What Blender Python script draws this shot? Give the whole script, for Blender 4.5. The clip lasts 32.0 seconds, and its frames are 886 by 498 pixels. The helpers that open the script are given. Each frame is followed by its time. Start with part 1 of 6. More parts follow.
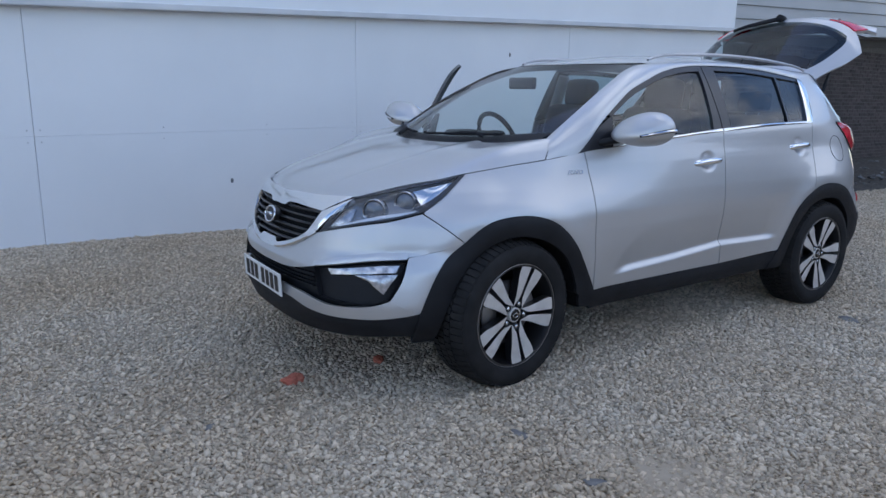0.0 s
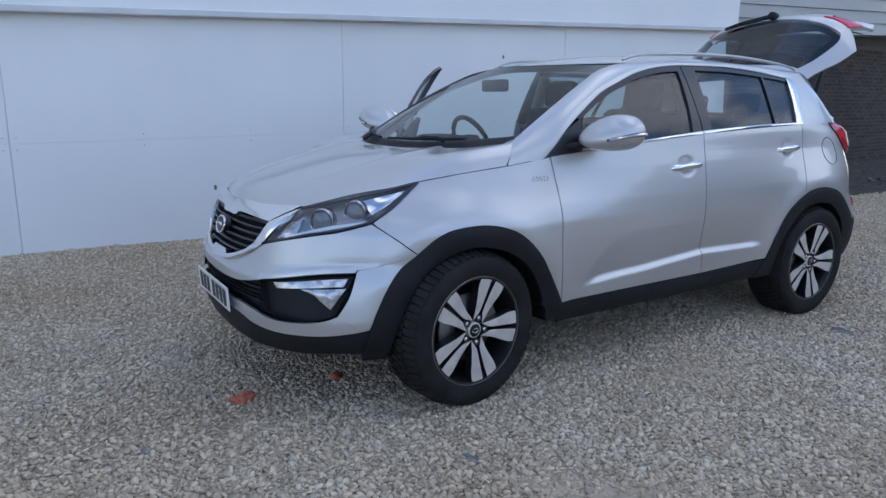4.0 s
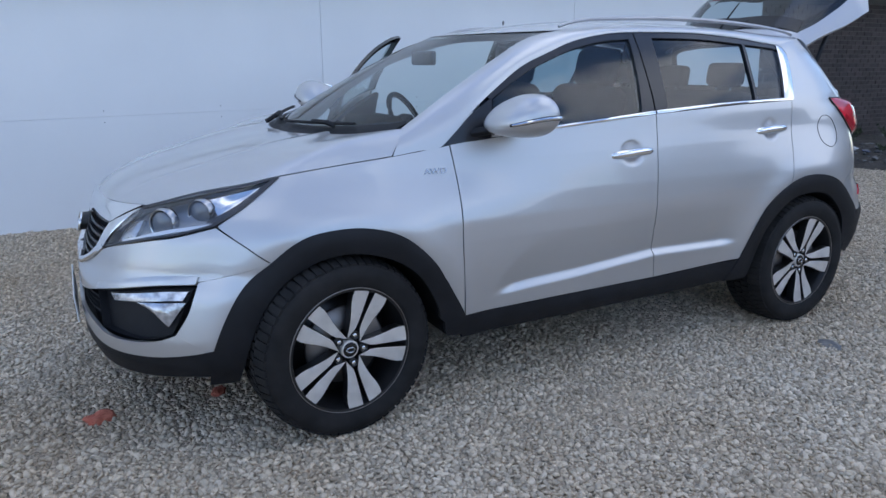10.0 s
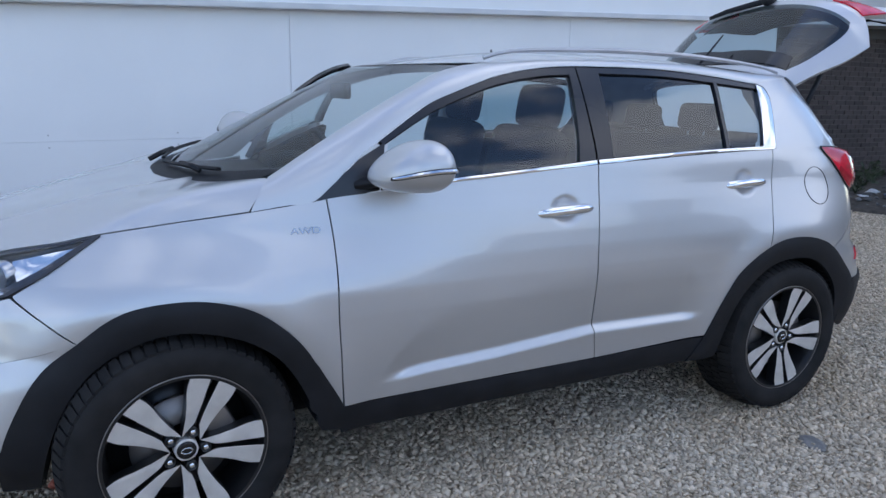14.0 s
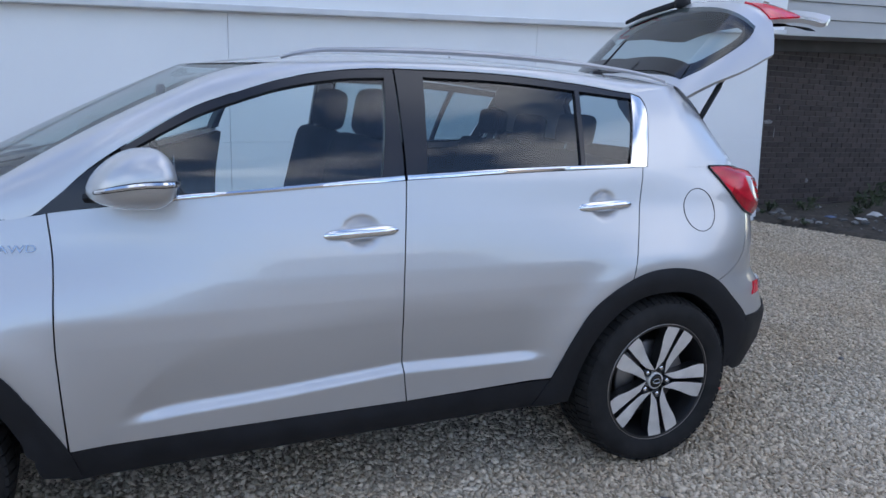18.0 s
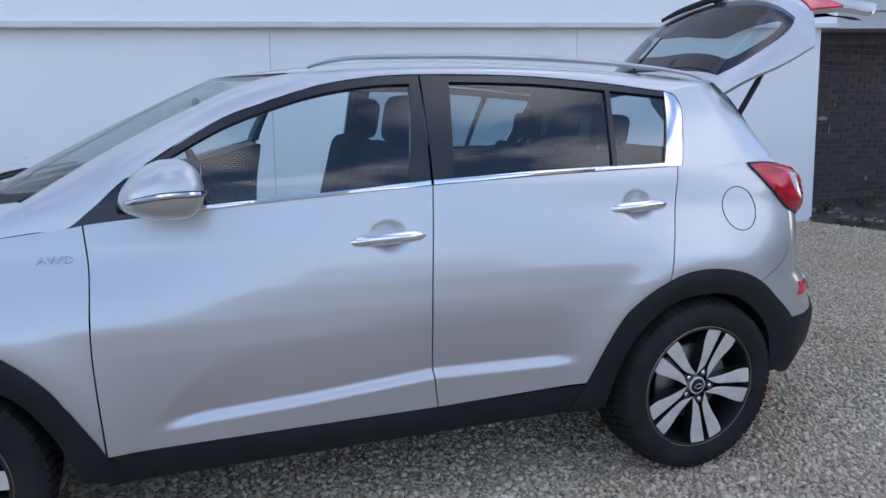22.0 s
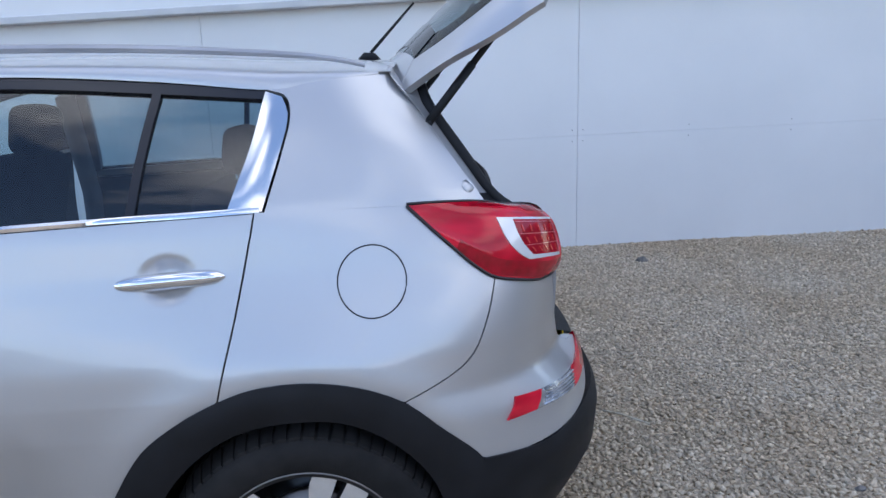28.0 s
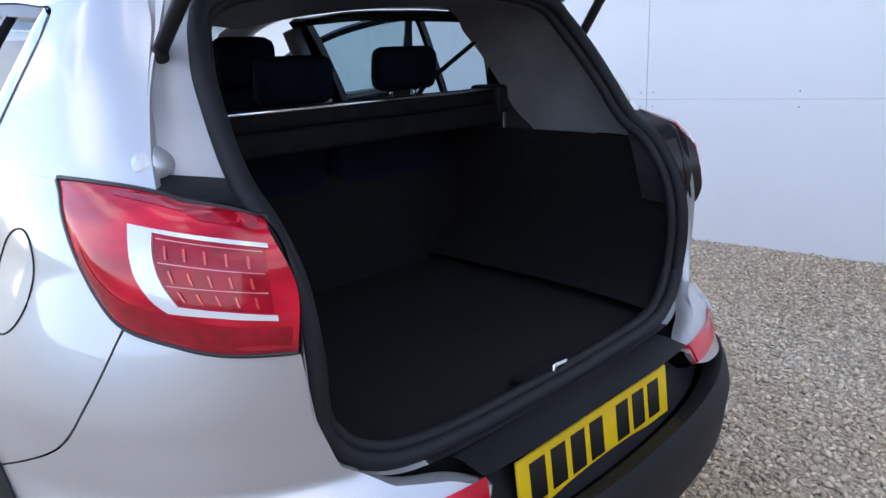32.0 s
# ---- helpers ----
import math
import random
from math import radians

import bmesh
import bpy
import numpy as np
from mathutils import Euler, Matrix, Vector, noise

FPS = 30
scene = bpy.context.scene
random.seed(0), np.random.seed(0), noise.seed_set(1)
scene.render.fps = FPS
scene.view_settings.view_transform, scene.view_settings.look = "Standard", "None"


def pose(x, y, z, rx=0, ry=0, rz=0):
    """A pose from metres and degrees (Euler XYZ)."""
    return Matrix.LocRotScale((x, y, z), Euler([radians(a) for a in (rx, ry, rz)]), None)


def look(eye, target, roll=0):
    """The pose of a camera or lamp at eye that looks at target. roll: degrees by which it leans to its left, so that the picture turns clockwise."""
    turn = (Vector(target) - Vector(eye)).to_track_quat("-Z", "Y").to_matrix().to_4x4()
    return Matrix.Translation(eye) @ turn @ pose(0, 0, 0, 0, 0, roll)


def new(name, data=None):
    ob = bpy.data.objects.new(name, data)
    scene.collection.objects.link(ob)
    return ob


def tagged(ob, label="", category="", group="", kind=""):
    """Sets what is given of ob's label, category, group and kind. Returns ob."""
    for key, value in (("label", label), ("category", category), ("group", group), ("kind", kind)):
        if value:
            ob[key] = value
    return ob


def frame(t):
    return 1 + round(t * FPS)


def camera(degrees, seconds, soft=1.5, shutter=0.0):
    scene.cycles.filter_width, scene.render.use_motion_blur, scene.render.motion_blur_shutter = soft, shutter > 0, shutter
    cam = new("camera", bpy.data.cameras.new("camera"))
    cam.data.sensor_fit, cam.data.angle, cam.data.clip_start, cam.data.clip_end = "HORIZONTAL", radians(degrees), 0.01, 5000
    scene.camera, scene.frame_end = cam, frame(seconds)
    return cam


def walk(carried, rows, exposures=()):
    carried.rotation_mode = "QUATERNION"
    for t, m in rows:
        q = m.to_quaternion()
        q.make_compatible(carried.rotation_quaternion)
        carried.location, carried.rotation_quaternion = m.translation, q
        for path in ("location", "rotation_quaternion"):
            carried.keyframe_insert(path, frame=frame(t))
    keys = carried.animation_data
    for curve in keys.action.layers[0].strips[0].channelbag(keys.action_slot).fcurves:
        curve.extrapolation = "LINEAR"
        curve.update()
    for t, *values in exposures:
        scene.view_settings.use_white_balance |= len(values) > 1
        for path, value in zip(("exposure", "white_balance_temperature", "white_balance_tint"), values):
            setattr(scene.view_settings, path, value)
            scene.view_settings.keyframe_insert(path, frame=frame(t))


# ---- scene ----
cam = camera(64.8, 32.0)
PATH = [
    (0, (-2.035, -3.296, 1.366), (-0.949, -1.674, 0.931), 1.0),
    (0.5, (-2.024, -3.268, 1.365), (-0.907, -1.666, 0.934), 1.2),
    (1, (-1.886, -3.267, 1.356), (-0.794, -1.649, 0.923), 0.6),
    (1.5, (-1.824, -3.293, 1.351), (-0.762, -1.653, 0.924), 0.5),
    (2, (-1.825, -3.298, 1.366), (-0.766, -1.656, 0.942), 0.5),
    (2.5, (-1.785, -3.318, 1.377), (-0.744, -1.665, 0.947), 0.9),
    (4.5, (-1.714, -3.26, 1.365), (-0.656, -1.617, 0.939), 0.3),
    (5, (-1.71, -3.209, 1.37), (-0.621, -1.589, 0.933), 0.9),
    (5.5, (-1.699, -3.177, 1.393), (-0.563, -1.601, 0.918), 1.8),
    (6, (-1.654, -3.195, 1.383), (-0.503, -1.631, 0.903), 1.9),
    (6.5, (-1.481, -3.28, 1.362), (-0.401, -1.665, 0.887), 1.0),
    (7, (-1.349, -3.332, 1.37), (-0.344, -1.671, 0.893), 0.6),
    (7.5, (-1.308, -3.317, 1.395), (-0.342, -1.636, 0.903), 0.7),
    (8, (-1.295, -3.205, 1.372), (-0.316, -1.532, 0.879), 1.0),
    (8.5, (-1.251, -3.095, 1.393), (-0.257, -1.439, 0.874), 1.3),
    (9, (-1.164, -3.084, 1.401), (-0.137, -1.448, 0.883), 1.7),
    (9.5, (-0.992, -3.172, 1.396), (-0.016, -1.503, 0.885), 0.7),
    (10, (-0.847, -3.232, 1.407), (0.059, -1.524, 0.894), -0.1),
    (10.5, (-0.751, -3.264, 1.405), (0.107, -1.532, 0.891), -0.6),
    (11, (-0.748, -3.128, 1.39), (0.143, -1.414, 0.872), -0.2),
    (11.5, (-0.633, -3.076, 1.383), (0.244, -1.349, 0.884), 0.1),
    (12, (-0.422, -3.134, 1.41), (0.359, -1.357, 0.926), -0.5),
    (12.5, (-0.333, -3.135, 1.417), (0.41, -1.342, 0.934), -0.7),
    (13, (-0.287, -3.093, 1.421), (0.464, -1.302, 0.943), -0.5),
    (13.5, (-0.254, -3.008, 1.392), (0.545, -1.228, 0.95), 0.4),
    (14, (-0.154, -2.969, 1.45), (0.698, -1.215, 1.004), 1.2),
    (14.5, (-0.042, -2.988, 1.466), (0.825, -1.243, 1.015), 0.8),
    (16.5, (0.484, -2.958, 1.414), (1.327, -1.189, 1.011), 1.8),
    (17, (0.56, -2.935, 1.428), (1.465, -1.2, 1.015), 2.1),
    (17.5, (0.666, -2.949, 1.433), (1.522, -1.192, 1.011), 1.9),
    (18, (0.755, -3.004, 1.452), (1.523, -1.205, 1.032), 2.2),
    (18.5, (0.807, -3.022, 1.447), (1.527, -1.202, 1.036), 2.2),
    (19, (0.816, -3.021, 1.449), (1.508, -1.192, 1.031), 1.4),
    (19.5, (0.813, -3.02, 1.445), (1.486, -1.183, 1.03), 1.0),
    (20, (0.813, -3.017, 1.441), (1.48, -1.177, 1.03), 0.6),
    (20.5, (0.814, -3.026, 1.445), (1.47, -1.181, 1.037), 0.4),
    (21, (0.815, -3.025, 1.444), (1.466, -1.177, 1.042), 0.1),
    (21.5, (0.827, -3.027, 1.44), (1.47, -1.175, 1.042), -0.1),
    (22, (0.828, -3.022, 1.434), (1.463, -1.168, 1.038), 0.2),
    (22.5, (0.837, -2.978, 1.432), (1.492, -1.131, 1.031), 0.8),
    (23, (0.867, -2.945, 1.43), (1.55, -1.108, 1.03), 0.7),
    (23.5, (0.932, -2.923, 1.428), (1.663, -1.106, 1.021), 0.1),
    (24, (1.1, -2.975, 1.437), (1.788, -1.142, 1.029), -0.3),
    (24.5, (1.256, -2.991, 1.418), (1.942, -1.152, 1.032), -0.9),
    (26.5, (2.077, -2.763, 1.508), (2.592, -0.893, 1.02), -2.4),
    (27, (2.335, -2.592, 1.5), (2.857, -0.722, 1.022), -0.3),
    (27.5, (2.555, -2.52, 1.501), (2.979, -0.625, 1.021), -1.3),
    (28, (2.863, -2.434, 1.499), (3.03, -0.493, 1.047), -1.7),
    (28.5, (3.103, -2.322, 1.482), (3.223, -0.369, 1.069), -0.4),
    (29, (3.32, -2.204, 1.479), (3.373, -0.26, 1.009), -0.4),
    (29.5, (3.534, -2.126, 1.458), (3.343, -0.188, 1.002), -1.2),
    (30, (3.67, -2.001, 1.458), (3.299, -0.102, 0.954), -1.9),
    (30.5, (3.732, -1.731, 1.427), (3.229, 0.141, 0.936), 0.2),
    (31, (3.904, -1.525, 1.427), (3.181, 0.262, 0.892), -2.2),
    (31.5, (4.088, -1.285, 1.407), (2.999, 0.302, 0.863), -3.1),
    (32, (4.136, -1.061, 1.382), (2.75, 0.277, 0.844), -2.6),
]
walk(cam, [(t, look(eye, target, roll)) for t, eye, target, roll in PATH],
     ((0.0, 0.20, 6350, 14), (9.0, 0.38, 6350, 14), (20.0, 0.49, 6550, 15), (28.0, 0.60, 6600, 15), (30.0, 0.54, 6700, 16), (31.0, 0.70, 6800, 17), (32.0, 1.06, 6950, 18)))
# ---- world, sun ----
wd = bpy.data.worlds.new("sky")
scene.world = wd
wd.use_nodes = True
SUN_EL, SUN_ROT = 46.0, 20.0


def sky_nodes():
    nt = wd.node_tree
    N, K = nt.nodes, nt.links
    bg = N["Background"]
    sky = N.new("ShaderNodeTexSky")
    sky.sky_type, sky.sun_disc = "NISHITA", False
    sky.dust_density, sky.ozone_density = 0.3, 3.0
    sky.sun_elevation, sky.sun_rotation = radians(SUN_EL), radians(SUN_ROT)
    tc = N.new("ShaderNodeTexCoord")
    mp = N.new("ShaderNodeMapping")
    mp.inputs["Scale"].default_value = (1.0, 1.0, 2.2)
    mp.inputs["Location"].default_value = (13.6, 9.7, 18.8)
    nz = N.new("ShaderNodeTexNoise")
    nz.inputs["Scale"].default_value, nz.inputs["Detail"].default_value, nz.inputs["Roughness"].default_value = 2.2, 6.0, 0.55
    rp = N.new("ShaderNodeValToRGB")
    rp.color_ramp.elements[0].position, rp.color_ramp.elements[1].position = 0.505, 0.63
    mix = N.new("ShaderNodeMix")
    mix.data_type = "RGBA"
    mix.inputs["B"].default_value = (5.45, 6.0, 6.8, 1)
    K.new(tc.outputs["Generated"], mp.inputs[0])
    K.new(mp.outputs[0], nz.inputs["Vector"])
    K.new(nz.outputs["Fac"], rp.inputs[0])
    K.new(rp.outputs[0], mix.inputs["Factor"])
    K.new(sky.outputs[0], mix.inputs["A"])
    K.new(mix.outputs["Result"], bg.inputs[0])
    bg.inputs[1].default_value = 0.23


sky_nodes()
sun = new("sun", bpy.data.lights.new("sun", "SUN"))
sun.data.energy, sun.data.angle, sun.data.color = 1.0, radians(16), (1.0, 0.95, 0.88)
# behind the building, so that the yard lies in its shade under the open sky
sun.matrix_world = look((4.7, 8.9, 10.3), (1.3, 0, 0.5))


# ---- materials ----
def material(name, color, rough=0.5, metal=0.0, coat=0.0, spec=0.5):
    m = bpy.data.materials.new(name)
    m.use_nodes = True
    b = m.node_tree.nodes["Principled BSDF"]
    b.inputs["Base Color"].default_value = (*color, 1)
    b.inputs["Roughness"].default_value = rough
    b.inputs["Metallic"].default_value = metal
    b.inputs["Coat Weight"].default_value = coat
    b.inputs["Coat Roughness"].default_value = 0.04
    b.inputs["Specular IOR Level"].default_value = spec
    return m


def varied(m, c1, c2, scale=6.0, detail=6.0, bump=0.0, bscale=200.0, rough=None, island=False, obrand=False, stretch=(1, 1, 1)):
    """Colour between c1 and c2 by noise, fine relief and uneven gloss."""
    nt = m.node_tree
    N, K = nt.nodes, nt.links
    b = N["Principled BSDF"]
    tc = N.new("ShaderNodeTexCoord")
    mp = N.new("ShaderNodeMapping")
    mp.inputs["Scale"].default_value = stretch
    K.new(tc.outputs["Object"], mp.inputs[0])
    nz = N.new("ShaderNodeTexNoise")
    nz.inputs["Scale"].default_value, nz.inputs["Detail"].default_value = scale, detail
    K.new(mp.outputs[0], nz.inputs["Vector"])
    fac = nz.outputs["Fac"]
    if island or obrand:
        src = N.new("ShaderNodeNewGeometry").outputs["Random Per Island"] if island else N.new("ShaderNodeObjectInfo").outputs["Random"]
        mm = N.new("ShaderNodeMath")
        mm.operation = "MULTIPLY_ADD"
        K.new(src, mm.inputs[0])
        mm.inputs[1].default_value = 0.8
        m2 = N.new("ShaderNodeMath")
        m2.operation = "MULTIPLY_ADD"
        K.new(fac, m2.inputs[0])
        m2.inputs[1].default_value, m2.inputs[2].default_value = 0.6, -0.2
        K.new(m2.outputs[0], mm.inputs[2])
        fac = mm.outputs[0]
    rp = N.new("ShaderNodeValToRGB")
    rp.color_ramp.elements[0].color, rp.color_ramp.elements[1].color = (*c1, 1), (*c2, 1)
    if not (island or obrand):
        rp.color_ramp.elements[0].position, rp.color_ramp.elements[1].position = 0.3, 0.7
    K.new(fac, rp.inputs[0])
    K.new(rp.outputs[0], b.inputs["Base Color"])
    if rough:
        mr = N.new("ShaderNodeMapRange")
        mr.inputs["To Min"].default_value, mr.inputs["To Max"].default_value = rough
        K.new(nz.outputs["Fac"], mr.inputs["Value"])
        K.new(mr.outputs[0], b.inputs["Roughness"])
    if bump:
        n2 = N.new("ShaderNodeTexNoise")
        n2.inputs["Scale"].default_value, n2.inputs["Detail"].default_value = bscale, 4.0
        K.new(mp.outputs[0], n2.inputs["Vector"])
        bp = N.new("ShaderNodeBump")
        bp.inputs["Strength"].default_value, bp.inputs["Distance"].default_value = bump, 0.01
        K.new(n2.outputs["Fac"], bp.inputs["Height"])
        K.new(bp.outputs[0], b.inputs["Normal"])
    return m


def glass(name, tint, gloss=0.02, ior=1.8):
    m = bpy.data.materials.new(name)
    m.use_nodes = True
    N, K = m.node_tree.nodes, m.node_tree.links
    N.remove(N["Principled BSDF"])
    tr, gl, fr, mx = N.new("ShaderNodeBsdfTransparent"), N.new("ShaderNodeBsdfGlossy"), N.new("ShaderNodeLayerWeight"), N.new("ShaderNodeMixShader")
    pw, sc = N.new("ShaderNodeMath"), N.new("ShaderNodeMath")
    pw.operation, sc.operation = "POWER", "MULTIPLY_ADD"
    tr.inputs[0].default_value = (*tint, 1)
    gl.inputs["Roughness"].default_value = gloss
    r0 = ((ior - 1) / (ior + 1)) ** 2
    fr.inputs[0].default_value, pw.inputs[1].default_value = 0.5, 5.0
    sc.inputs[1].default_value, sc.inputs[2].default_value = 1 - r0, r0
    K.new(fr.outputs["Facing"], pw.inputs[0])
    K.new(pw.outputs[0], sc.inputs[0])
    K.new(sc.outputs[0], mx.inputs[0])
    K.new(tr.outputs[0], mx.inputs[1])
    K.new(gl.outputs[0], mx.inputs[2])
    K.new(mx.outputs[0], N["Material Output"].inputs[0])
    return m


PAINT = varied(material("silver_paint", (0.6, 0.6, 0.6), 0.40, 0.72, 1.0), (0.53, 0.533, 0.54), (0.57, 0.573, 0.58), 1.4, 3, 0.015, 1400, (0.37, 0.43))
BLACK = varied(material("black_plastic", (0.02, 0.02, 0.02), 0.55, 0, 0, 0.3), (0.006, 0.0066, 0.0085), (0.013, 0.0138, 0.017), 9, 6, 0.12, 700, (0.48, 0.68))
GLOSSBLACK = material("gloss_black", (0.008, 0.008, 0.01), 0.12)
PILLAR = material("pillar_black", (0.016, 0.017, 0.022), 0.22)
CHROME = material("chrome", (0.80, 0.81, 0.83), 0.12, 1.0)
BADGECHROME = material("badge_chrome", (0.45, 0.46, 0.48), 0.2, 1.0)
RUBBER = varied(material("tyre_rubber", (0.02, 0.02, 0.02), 0.8, 0, 0, 0.25), (0.009, 0.009, 0.0095), (0.024, 0.023, 0.023), 12, 6, 0.15, 300, (0.65, 0.9))
SEAL = material("seal_rubber", (0.013, 0.014, 0.017), 0.6, 0, 0, 0.3)
ALLOY = varied(material("machined_alloy", (0.7, 0.68, 0.65), 0.36, 0.45), (0.60, 0.58, 0.55), (0.80, 0.775, 0.74), 14, 6, 0.05, 500, (0.25, 0.45))
ALLOYBLACK = material("black_alloy", (0.012, 0.012, 0.013), 0.3)
GRILLEGREY = material("grille_slat", (0.035, 0.036, 0.04), 0.35)
PROJECTOR = material("projector_glass", (0.16, 0.17, 0.19), 0.06, 0.3)
STEEL = material("brake_steel", (0.28, 0.26, 0.25), 0.45, 0.9)
REDLENS = varied(material("red_lens", (0.66, 0.012, 0.032), 0.12, 0.0, 0.3, 0.3), (0.46, 0.005, 0.018), (0.84, 0.016, 0.045), 7, 2, 0, 1, None, False, False, (1, 1, 3))
DARKRED = varied(material("dark_red_lens", (0.2, 0.004, 0.01), 0.15, 0.0, 0.3, 0.3), (0.30, 0.003, 0.012), (0.50, 0.006, 0.024), 40, 3)
BRIGHTRED = material("bright_red_led", (0.75, 0.06, 0.06), 0.2, 0.0, 1.0)
LEDPALE = material("pale_red_line", (0.85, 0.22, 0.25), 0.2, 0.0, 1.0)
LAMPCASE = material("lamp_case", (0.012, 0.008, 0.010), 0.35)
WHITELENS = material("white_lens", (0.78, 0.78, 0.8), 0.18, 0.15, 1.0)
LAMPDARK = material("lamp_housing", (0.26, 0.265, 0.28), 0.30, 0.6)
SATIN = varied(material("satin_trim", (0.6, 0.6, 0.61), 0.36, 0.7), (0.54, 0.545, 0.55), (0.64, 0.645, 0.65), 9, 4)
# silver set darker and duller than the body's, for the boot jamb
DARKSILVER = varied(material("darker_silver", (0.42, 0.43, 0.44), 0.45, 0.5), (0.36, 0.365, 0.375), (0.45, 0.455, 0.465), 7, 5, 0.05, 90, (0.38, 0.55))
LAMPEDGE = material("lamp_edge_grey", (0.035, 0.036, 0.042), 0.3)
FOGLENS = varied(material("fog_lens", (0.5, 0.5, 0.52), 0.15, 0.7, 0.6), (0.25, 0.26, 0.28), (0.72, 0.73, 0.76), 30, 3, 0.25, 60)
CLEAR = glass("clear_lens", (0.94, 0.95, 0.97), 0.02, 1.62)
WINDSCREEN = glass("windscreen_glass", (0.66, 0.77, 0.77), 0.0, 1.75)
SIDEGLASS = glass("side_glass", (0.70, 0.82, 0.83), 0.0, 1.78)
PRIVACY = glass("privacy_glass", (0.46, 0.58, 0.62), 0.0, 1.82)
TRIMDARK = varied(material("dark_trim", (0.015, 0.015, 0.017), 0.75, 0, 0, 0.12), (0.007, 0.007, 0.008), (0.014, 0.014, 0.016), 30, 4, 0.1, 500)
TRIMGREY = varied(material("grey_trim", (0.30, 0.30, 0.32), 0.7), (0.19, 0.19, 0.205), (0.25, 0.25, 0.265), 8, 4, 0.05, 600)
SEATCLOTH = varied(material("seat_cloth", (0.02, 0.022, 0.03), 0.9, 0, 0, 0.08), (0.006, 0.010, 0.020), (0.011, 0.016, 0.030), 12, 3, 0.0, 300)
CARPET = varied(material("boot_carpet", (0.012, 0.012, 0.013), 0.95, 0, 0, 0.25), (0.007, 0.007, 0.0078), (0.013, 0.013, 0.0145), 90, 4, 0.2, 900)
PLATEWHITE = material("plate_white", (0.78, 0.78, 0.76), 0.35)
PLATEYELLOW = material("plate_yellow", (0.85, 0.56, 0.012), 0.35)
PLATEBLACK = material("plate_black", (0.01, 0.01, 0.01), 0.4)
MIRROR = material("mirror_glass", (0.85, 0.87, 0.9), 0.02, 1.0)
WALLWHITE = varied(material("white_panel_paint", (0.78, 0.79, 0.8), 0.55), (0.775, 0.795, 0.82), (0.835, 0.85, 0.87), 0.9, 6, 0.03, 60, (0.45, 0.65))
CLADDING = varied(material("grey_cladding", (0.4, 0.4, 0.4), 0.6), (0.36, 0.37, 0.38), (0.47, 0.47, 0.47), 2.5, 5, 0.05, 60, None, False, False, (0.2, 1, 1))
BRICK = varied(material("dark_brick", (0.1, 0.07, 0.06), 0.9), (0.034, 0.026, 0.027), (0.080, 0.062, 0.060), 14, 6, 0.4, 120, None, False, True)
BRICKREST = varied(material("dark_brick_rest", (0.1, 0.07, 0.06), 0.9), (0.034, 0.026, 0.027), (0.080, 0.062, 0.060), 14, 6, 0.4, 120, None, True)
MORTAR = varied(material("mortar", (0.1, 0.095, 0.09), 0.95), (0.075, 0.07, 0.066), (0.13, 0.12, 0.11), 20, 5, 0.3, 150)
SOIL = varied(material("soil", (0.06, 0.05, 0.04), 0.95), (0.035, 0.03, 0.025), (0.09, 0.075, 0.06), 12, 8, 0.8, 40)
DEBRIS = varied(material("rubble", (0.2, 0.2, 0.2), 0.9), (0.05, 0.05, 0.05), (0.24, 0.235, 0.23), 10, 4, 0.3, 80, None, True)
LEAF = varied(material("weed_leaf", (0.06, 0.09, 0.03), 0.6), (0.025, 0.042, 0.018), (0.07, 0.09, 0.04), 10, 3, 0, 1, None, True)
TERRACOTTA = varied(material("terracotta", (0.5, 0.14, 0.08), 0.9), (0.42, 0.10, 0.06), (0.58, 0.19, 0.12), 25, 5, 0.4, 150)
STONE = varied(material("gravel_stone", (0.4, 0.38, 0.35), 0.85), (0.335, 0.285, 0.217), (0.79, 0.68, 0.54), 40, 3, 0.15, 250, None, True)
SAND = varied(material("packed_dust", (0.4, 0.36, 0.3), 0.95, 0, 0, 0.2), (0.37, 0.295, 0.215), (0.54, 0.445, 0.33), 5, 8, 0.5, 160)
UNSEENWALL = varied(material("unseen_wall_render", (0.2, 0.19, 0.18), 0.9), (0.15, 0.14, 0.13), (0.24, 0.225, 0.205), 0.8, 6, 0.2, 30)
SLATE = varied(material("flat_stone", (0.3, 0.29, 0.27), 0.9), (0.12, 0.115, 0.11), (0.26, 0.245, 0.225), 20, 5, 0.3, 120)


def tint(m, colour, scale=0.7):
    """Broad earthy patches over a colour."""
    N, K = m.node_tree.nodes, m.node_tree.links
    ge = N.new("ShaderNodeNewGeometry")
    nz = N.new("ShaderNodeTexNoise")
    nz.inputs["Scale"].default_value, nz.inputs["Detail"].default_value, nz.inputs["Roughness"].default_value = scale, 7.0, 0.6
    rp = N.new("ShaderNodeValToRGB")
    rp.color_ramp.elements[0].position, rp.color_ramp.elements[1].position = 0.38, 0.66
    rp.color_ramp.elements[0].color, rp.color_ramp.elements[1].color = (0.90, 0.83, 0.74, 1), (1.06, 1.05, 1.03, 1)
    mx = N.new("ShaderNodeMix")
    mx.data_type, mx.blend_type = "RGBA", "MULTIPLY"
    mx.inputs["Factor"].default_value = 1.0
    K.new(ge.outputs["Position"], nz.inputs["Vector"])
    K.new(nz.outputs["Fac"], rp.inputs[0])
    K.new(colour, mx.inputs["A"])
    K.new(rp.outputs[0], mx.inputs["B"])
    K.new(mx.outputs["Result"], N["Principled BSDF"].inputs["Base Color"])


tint(STONE, [q for q in STONE.node_tree.nodes if q.type == "VALTORGB"][0].outputs[0])


